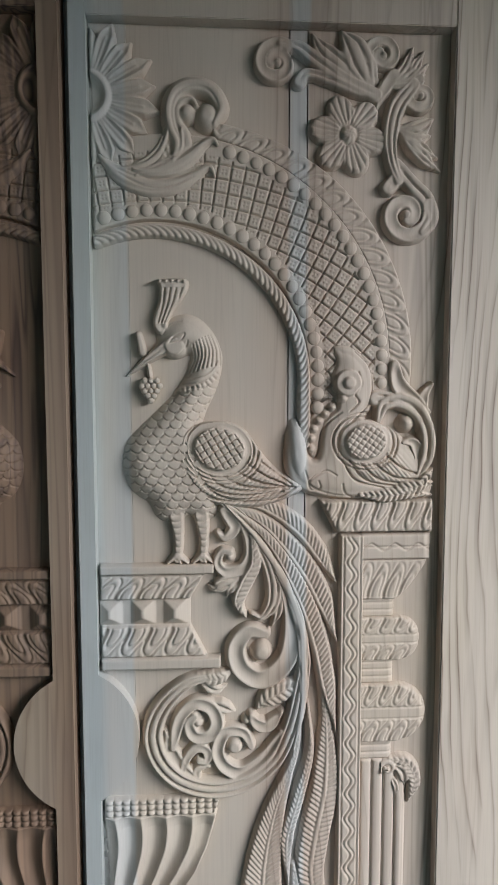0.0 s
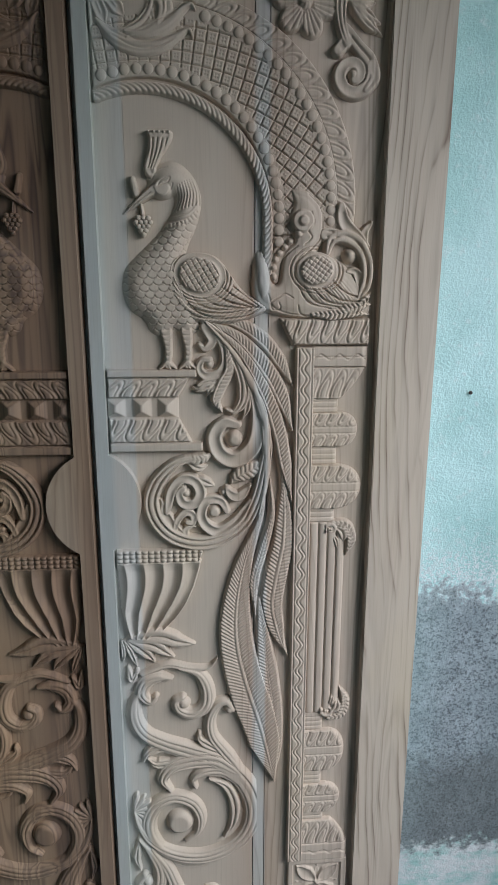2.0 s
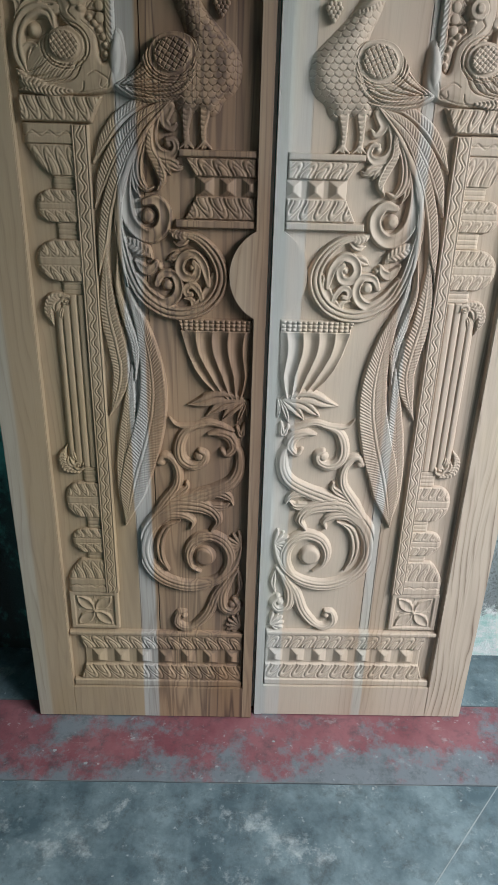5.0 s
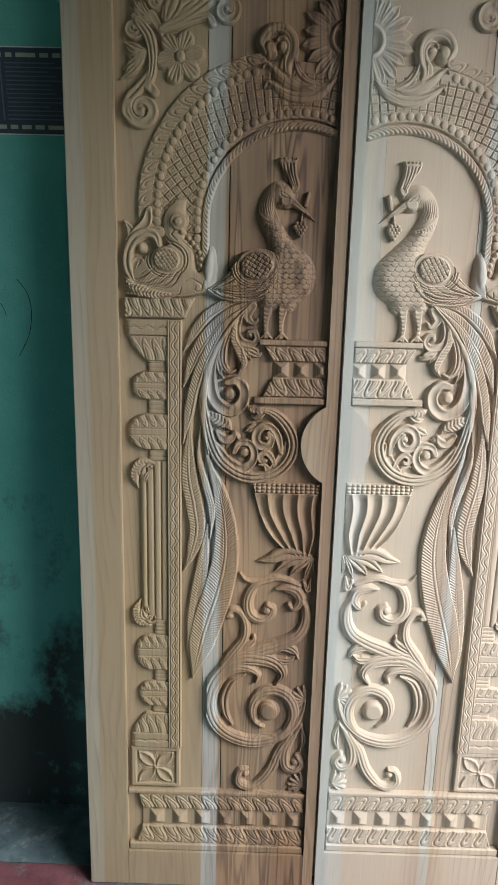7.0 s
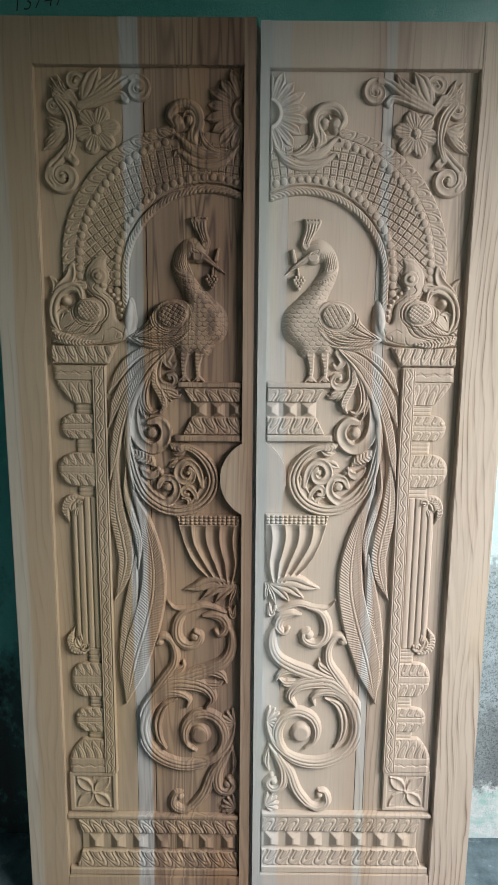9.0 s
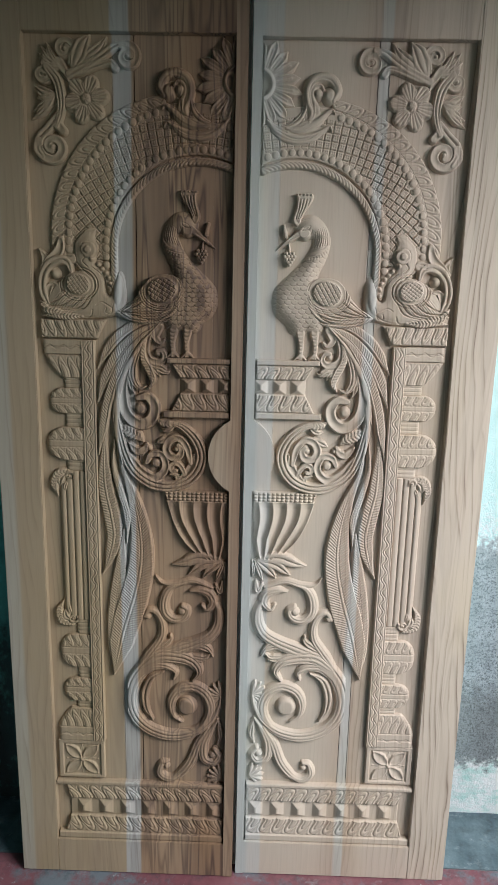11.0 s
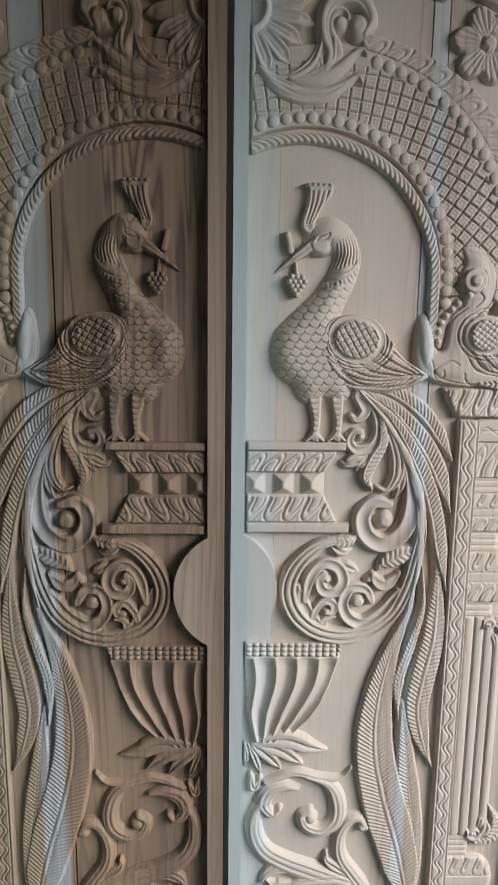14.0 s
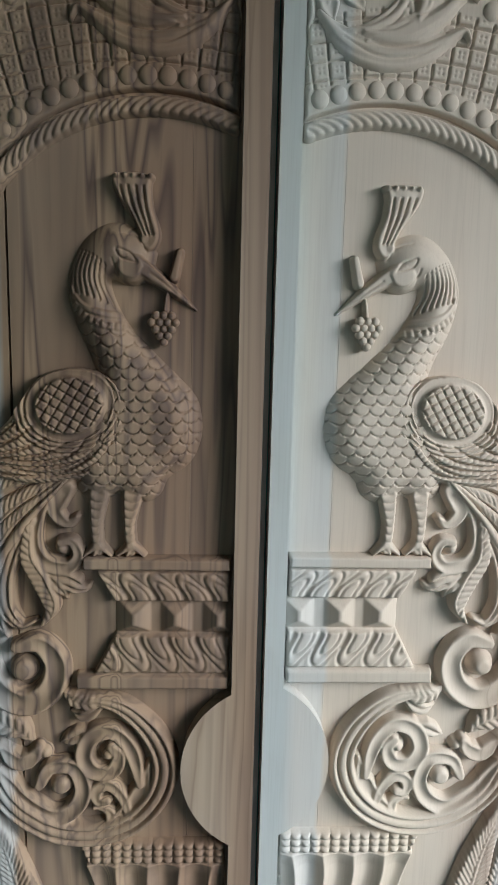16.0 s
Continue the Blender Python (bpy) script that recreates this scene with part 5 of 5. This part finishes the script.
# ---- carving: capital with the mythical head ----
r = Relief(0.285, 1.38, 0.457, 1.455)
t = np.clip((r.V - 1.388) / 0.042, 0, 1)
block(r, 0.322, 1.388, 0.446, 1.431, 0.0125, 0.004, -0.022, 0.0, leaf_band(r, 1.388, 1.431, 0.0215, 0.0022, -1))
leaf(r, [(0.353, 1.435), (0.381, 1.440), (0.410, 1.442), (0.446, 1.447)], 0.010, 0.0115, barbs(0.008, 0.0016, 0.006, 0.06))
leaf(r, [(0.395, 1.447), (0.420, 1.449), (0.442, 1.456)], 0.008, 0.0125, barbs(0.008, 0.0016, 0.006, 0.06))
r.place("capital", "leaf-cut pillar capital")

r = Relief(0.245, 1.42, 0.450, 1.63, 0.0010)
r.shape(spline([(0.283, 1.518), (0.298, 1.549), (0.318, 1.557), (0.324, 1.535), (0.305, 1.516), (0.297, 1.484), (0.285, 1.486)], 5), 0.0060, 0.003)
r.shape(spline([(0.271, 1.534), (0.261, 1.515), (0.256, 1.484), (0.263, 1.453), (0.288, 1.437), (0.333, 1.430), (0.399, 1.430), (0.440, 1.433), (0.441, 1.465), (0.396, 1.518), (0.360, 1.527), (0.367, 1.547), (0.371, 1.568), (0.367, 1.592), (0.354, 1.611), (0.336, 1.623), (0.315, 1.621), (0.318, 1.600), (0.311, 1.582), (0.316, 1.562), (0.320, 1.547), (0.306, 1.531), (0.301, 1.510), (0.298, 1.488), (0.292, 1.484), (0.285, 1.498), (0.282, 1.520)], 5), 0.0140, 0.010)
r.oval(0.274, 1.488, 0.0155, 0.046, 0.0165, 6, round_=0.013)
for u, v in [(0.290, 1.494), (0.290, 1.507), (0.293, 1.519), (0.299, 1.529), (0.307, 1.538), (0.315, 1.546)]:
    r.oval(u, v, 0.0078, 0.0070, 0.0130)
r.oval(0.335, 1.576, 0.0190, 0.0185, 0.0175, round_=0.004)
r.oval(0.335, 1.576, 0.0130, 0.0130, 0.0220, round_=0.009, detail=lambda a, b, q: -0.003 * np.clip((q - 0.86) / 0.14, 0, 1))
r.oval(0.328, 1.557, 0.0105, 0.0090, 0.0180, -10, round_=0.009)
for pts, d in (([(0.343, 1.614), (0.361, 1.596), (0.365, 1.574), (0.362, 1.551), (0.340, 1.528), (0.326, 1.515), (0.323, 1.488)], 0.0042), ([(0.275, 1.529), (0.283, 1.510), (0.288, 1.488), (0.296, 1.483), (0.302, 1.496), (0.303, 1.515), (0.313, 1.529), (0.327, 1.540)], 0.0036), ([(0.347, 1.589), (0.351, 1.574), (0.343, 1.562), (0.348, 1.552), (0.337, 1.541)], 0.0034),
               ([(0.321, 1.462), (0.309, 1.468), (0.298, 1.463), (0.287, 1.455), (0.290, 1.444), (0.301, 1.446), (0.299, 1.455)], 0.0026), ([(0.329, 1.451), (0.332, 1.440), (0.342, 1.433)], 0.0026), ([(0.282, 1.468), (0.291, 1.448), (0.316, 1.438), (0.349, 1.435)], 0.0020)):
    r.carve(spline(pts), [0.0012, 0.0019, 0.0012], d)
r.shape(spline([(0.325, 1.498), (0.329, 1.469), (0.354, 1.448), (0.398, 1.444), (0.431, 1.452), (0.420, 1.476), (0.397, 1.500), (0.363, 1.520), (0.339, 1.518)], 5), 0.0180, 0.010, detail=-0.0022 * cut((r.U + 0.9 * r.V) / 0.0058, 0.25))
for pts in ([(0.328, 1.482), (0.345, 1.456), (0.380, 1.446)], [(0.337, 1.480), (0.358, 1.456), (0.400, 1.447)], [(0.350, 1.477), (0.375, 1.457), (0.415, 1.450)], [(0.366, 1.477), (0.393, 1.460), (0.424, 1.456)], [(0.380, 1.488), (0.404, 1.470), (0.428, 1.462)]):
    r.carve(spline(pts), [0.0012, 0.0020, 0.0014], 0.0055)
a = np.linspace(0, 2 * np.pi, 60)
for k in (1.12, 1.30):
    r.carve(np.stack((0.357 + 0.0315 * k * np.cos(a), 1.504 + 0.0270 * k * np.sin(a)), 1), 0.0015, 0.0045)
r.H = np.where(np.hypot((r.U - 0.357) / 0.0315, (r.V - 1.504) / 0.0270) < 1.0, 0.0150, r.H)
r.oval(0.357, 1.504, 0.0315, 0.0270, 0.0215, 10, round_=0.008, detail=lambda a, b, q: np.where(q < 0.78, -0.0030 * np.maximum(cut((a + b) / 0.0092, 0.15), cut((a - b) / 0.0092, 0.15)), -0.0026 * np.clip(1 - np.abs(q - 0.81) / 0.06, 0, 1)))
for pts, w in (([(0.352, 1.437), (0.382, 1.436), (0.411, 1.439), (0.444, 1.436)], 0.011), ([(0.390, 1.443), (0.415, 1.447), (0.445, 1.452)], 0.011), ([(0.421, 1.447), (0.433, 1.459), (0.445, 1.470)], 0.008)):
    leaf(r, pts, w, 0.0185, barbs(0.0070, 0.0030, 0.007, 0.06))
r.place("makara_head", "mythical beast head with beaded jaw and curled lip")

r = Relief(0.355, 1.42, 0.457, 1.62)
r.stroke(spline([(0.373, 1.529), (0.380, 1.549), (0.399, 1.554), (0.421, 1.543), (0.435, 1.518), (0.436, 1.486), (0.421, 1.454)]), [0.006, 0.011, 0.013, 0.012, 0.012, 0.011, 0.004], 0.0135, detail=flutes(2, 0.0032))
r.oval(0.409, 1.526, 0.0125, 0.0130, 0.0145)
r.stroke(spline([(0.405, 1.502), (0.419, 1.501), (0.427, 1.480), (0.416, 1.457)]), [0.005, 0.010, 0.011, 0.004], 0.0125, detail=scoop(0.0034))
r.stroke(spline([(0.393, 1.598), (0.398, 1.575), (0.414, 1.558), (0.438, 1.540)]), [0.008, 0.013, 0.012, 0.004], 0.0125, detail=scoop(0.0036))
r.stroke(spline([(0.370, 1.557), (0.388, 1.556), (0.410, 1.550)]), [0.012, 0.010, 0.004], 0.0120, detail=flutes(3, 0.0030))
r.stroke(spline([(0.441, 1.575), (0.430, 1.558), (0.432, 1.536), (0.441, 1.517)]), [0.004, 0.009, 0.008, 0.003], 0.0115, detail=scoop(0.0028))
r.place("flame_scroll", "flame-like leaf scroll beside the head")

# ---- small things in the room ----
def flat_box(name, u0, v0, u1, v1, material, parent, thick=0.002, back=WALL_Y, label=""):
    return part(name, box(bmesh.new(), (u0, back - thick, v0), (u1, back, v1)), material, parent, label)


def written(text, name, u, v, size, material, parent, slant=0.0):
    cu = bpy.data.curves.new(name, "FONT")
    cu.body, cu.size, cu.extrude, cu.offset = text, size, 0.0003, -0.0009
    cu.shear = slant
    cu.materials.append(material)
    ob = new(name, cu)
    ob.parent = parent
    ob.matrix_basis = pose(u, WALL_Y - 0.0012, v, 90, -7, 0)
    return ob


# printed strip stuck on the wall beside the door
strip = tagged(new("wall_calendar"), "dark blue printed paper strip with pale edges pasted on the wall", "poster")
flat_box("sheet", -1.02, 1.735, -0.52, 1.893, poster_dark, strip, 0.0015)
for v in (1.7352, 1.8905):
    flat_box("pale_line", -1.02, v, -0.52, v + 0.0022, poster_pale, strip, 0.0022)
flat_box("divider", -0.694, 1.762, -0.6915, 1.872, poster_faint, strip, 0.0022)
for v, tall, ink_tone in ((1.874, 0.0075, poster_title), (1.746, 0.0075, poster_title)):
    u = -0.78
    while u < -0.53:
        w = random.uniform(0.012, 0.040)
        flat_box("word_bar", u, v, min(u + w, -0.525), v + tall, ink_tone, strip, 0.0022)
        u += w + 0.008
for k in range(14):
    for u0, u1 in ((-0.78, -0.702), (-0.684, -0.550 - random.uniform(0, 0.05))):
        flat_box("text_bar", u0, 1.763 + 0.0077 * k, u1, 1.7650 + 0.0077 * k, poster_faint, strip, 0.0020)
poster = tagged(new("poster"), "dark poster with a red and pale border pasted on the wall", "poster")
flat_box("border", -1.02, 1.957, -0.697, 2.45, poster_red, poster, 0.0015)
flat_box("pale_frame", -1.012, 1.967, -0.7055, 2.442, poster_pale, poster, 0.0020)
flat_box("sheet", -1.010, 1.969, -0.7075, 2.440, poster_dark, poster, 0.0025)

note = tagged(new("wall_note"), "black handwritten marker note on the teal wall", "writing")
written("H.T", "letters", -0.500, 2.155, 0.042, ink, note, 0.3)
written("13747", "digits", -0.507, 2.098, 0.044, ink, note, 0.3)
bm = box(bmesh.new(), (-0.520, WALL_Y - 0.0012, 2.1455), (-0.402, WALL_Y - 0.0002, 2.1475))
bmesh.ops.rotate(bm, cent=(-0.46, WALL_Y, 2.147), matrix=Matrix.Rotation(radians(-9), 3, "Y"), verts=bm.verts)
part("underline", bm, ink, note)


def pencil_arc(points, width):
    """A faint curved mark drawn on the wall."""
    line = spline(points, 6)
    bm = bmesh.new()
    rows = []
    for i, (u, v) in enumerate(line):
        d = line[min(i + 1, len(line) - 1)] - line[max(i - 1, 0)]
        n = np.array((-d[1], d[0])) / max(math.hypot(*d), 1e-6) * width * random.uniform(0.5, 1.1)
        rows.append((bm.verts.new((u + n[0], WALL_Y - 0.0008, v + n[1])), bm.verts.new((u - n[0], WALL_Y - 0.0008, v - n[1]))))
    for (a, b), (c, d) in zip(rows, rows[1:]):
        bm.faces.new((a, c, d, b))
    bmesh.ops.recalc_face_normals(bm, faces=bm.faces)
    return bm


mark = tagged(new("wall_mark"), "faint curved pencil scribble on the teal wall", "writing")
part("arc", pencil_arc([(-0.696, 1.452), (-0.676, 1.422), (-0.67, 1.382), (-0.679, 1.332), (-0.705, 1.284)], 0.0012), ink, mark)
part("arc", pencil_arc([(-0.737, 1.4), (-0.73, 1.388), (-0.726, 1.372)], 0.0010), ink, mark)


def nail(u, v, r):
    ob = tagged(new("nail"), "rusty nail head driven into the wall", "nail")
    bm = bmesh.new()
    m = Matrix.Translation((u, WALL_Y - 0.004, v)) @ Matrix.Rotation(radians(90), 4, "X")
    bmesh.ops.create_cone(bm, cap_ends=True, segments=14, radius1=r, radius2=r * 0.8, depth=0.003, matrix=m)
    part("head", bm, steel, ob)
    bm = bmesh.new()
    bmesh.ops.create_cone(bm, cap_ends=True, segments=8, radius1=r * 0.4, radius2=r * 0.4, depth=0.006, matrix=m)
    part("shank", bm, steel, ob)
    return ob


nail(0.661, 1.284, 0.0035)

# scraped line and cracks in the floor
crack_mat = plain("floor_joint_line", (0.14, 0.16, 0.165), 0.8, 0.5, 40)
chip_mat = plain("lime_chip", (0.27, 0.31, 0.32), 0.8)


def floor_stroke(name, points, width, material):
    bm = bmesh.new()
    rows = []
    for i, (x, y) in enumerate(points):
        d = Vector(points[min(i + 1, len(points) - 1)]) - Vector(points[max(i - 1, 0)])
        n = Vector((-d.y, d.x)).normalized() * width * random.uniform(0.5, 1.2)
        rows.append((bm.verts.new((x + n.x, y + n.y, 0.0011)), bm.verts.new((x - n.x, y - n.y, 0.0011))))
    for (a, b), (c, d) in zip(rows, rows[1:]):
        bm.faces.new((a, c, d, b))
    bmesh.ops.recalc_face_normals(bm, faces=bm.faces)
    for f in bm.faces:
        if f.normal.z < 0:
            f.normal_flip()
    return part(name, bm, material, floor)


floor_stroke("scrape", [(0.60 - 0.025 * k, -0.18 - 0.026 * k) for k in range(12)], 0.0014, chip_mat)
for y0 in (RED0, RED1):
    floor_stroke("joint", [(-1.6 + 0.11 * k, y0 + 0.003 * math.sin(k * 1.7)) for k in range(31)], 0.0012, crack_mat)
for k in range(34):
    x, y = random.uniform(-0.7, 1.0), random.uniform(-0.42, 0.03)
    s = random.uniform(0.002, 0.007)
    bm = bmesh.new()
    ring = [bm.verts.new((x + s * random.uniform(0.4, 1.3) * math.cos(a), y + s * random.uniform(0.3, 0.9) * math.sin(a), 0.0014)) for a in (0.2, 1.0, 2.1, 3.0, 4.2, 5.3)]
    bm.faces.new(ring)
    part("paint_chip", bm, chip_mat, floor)
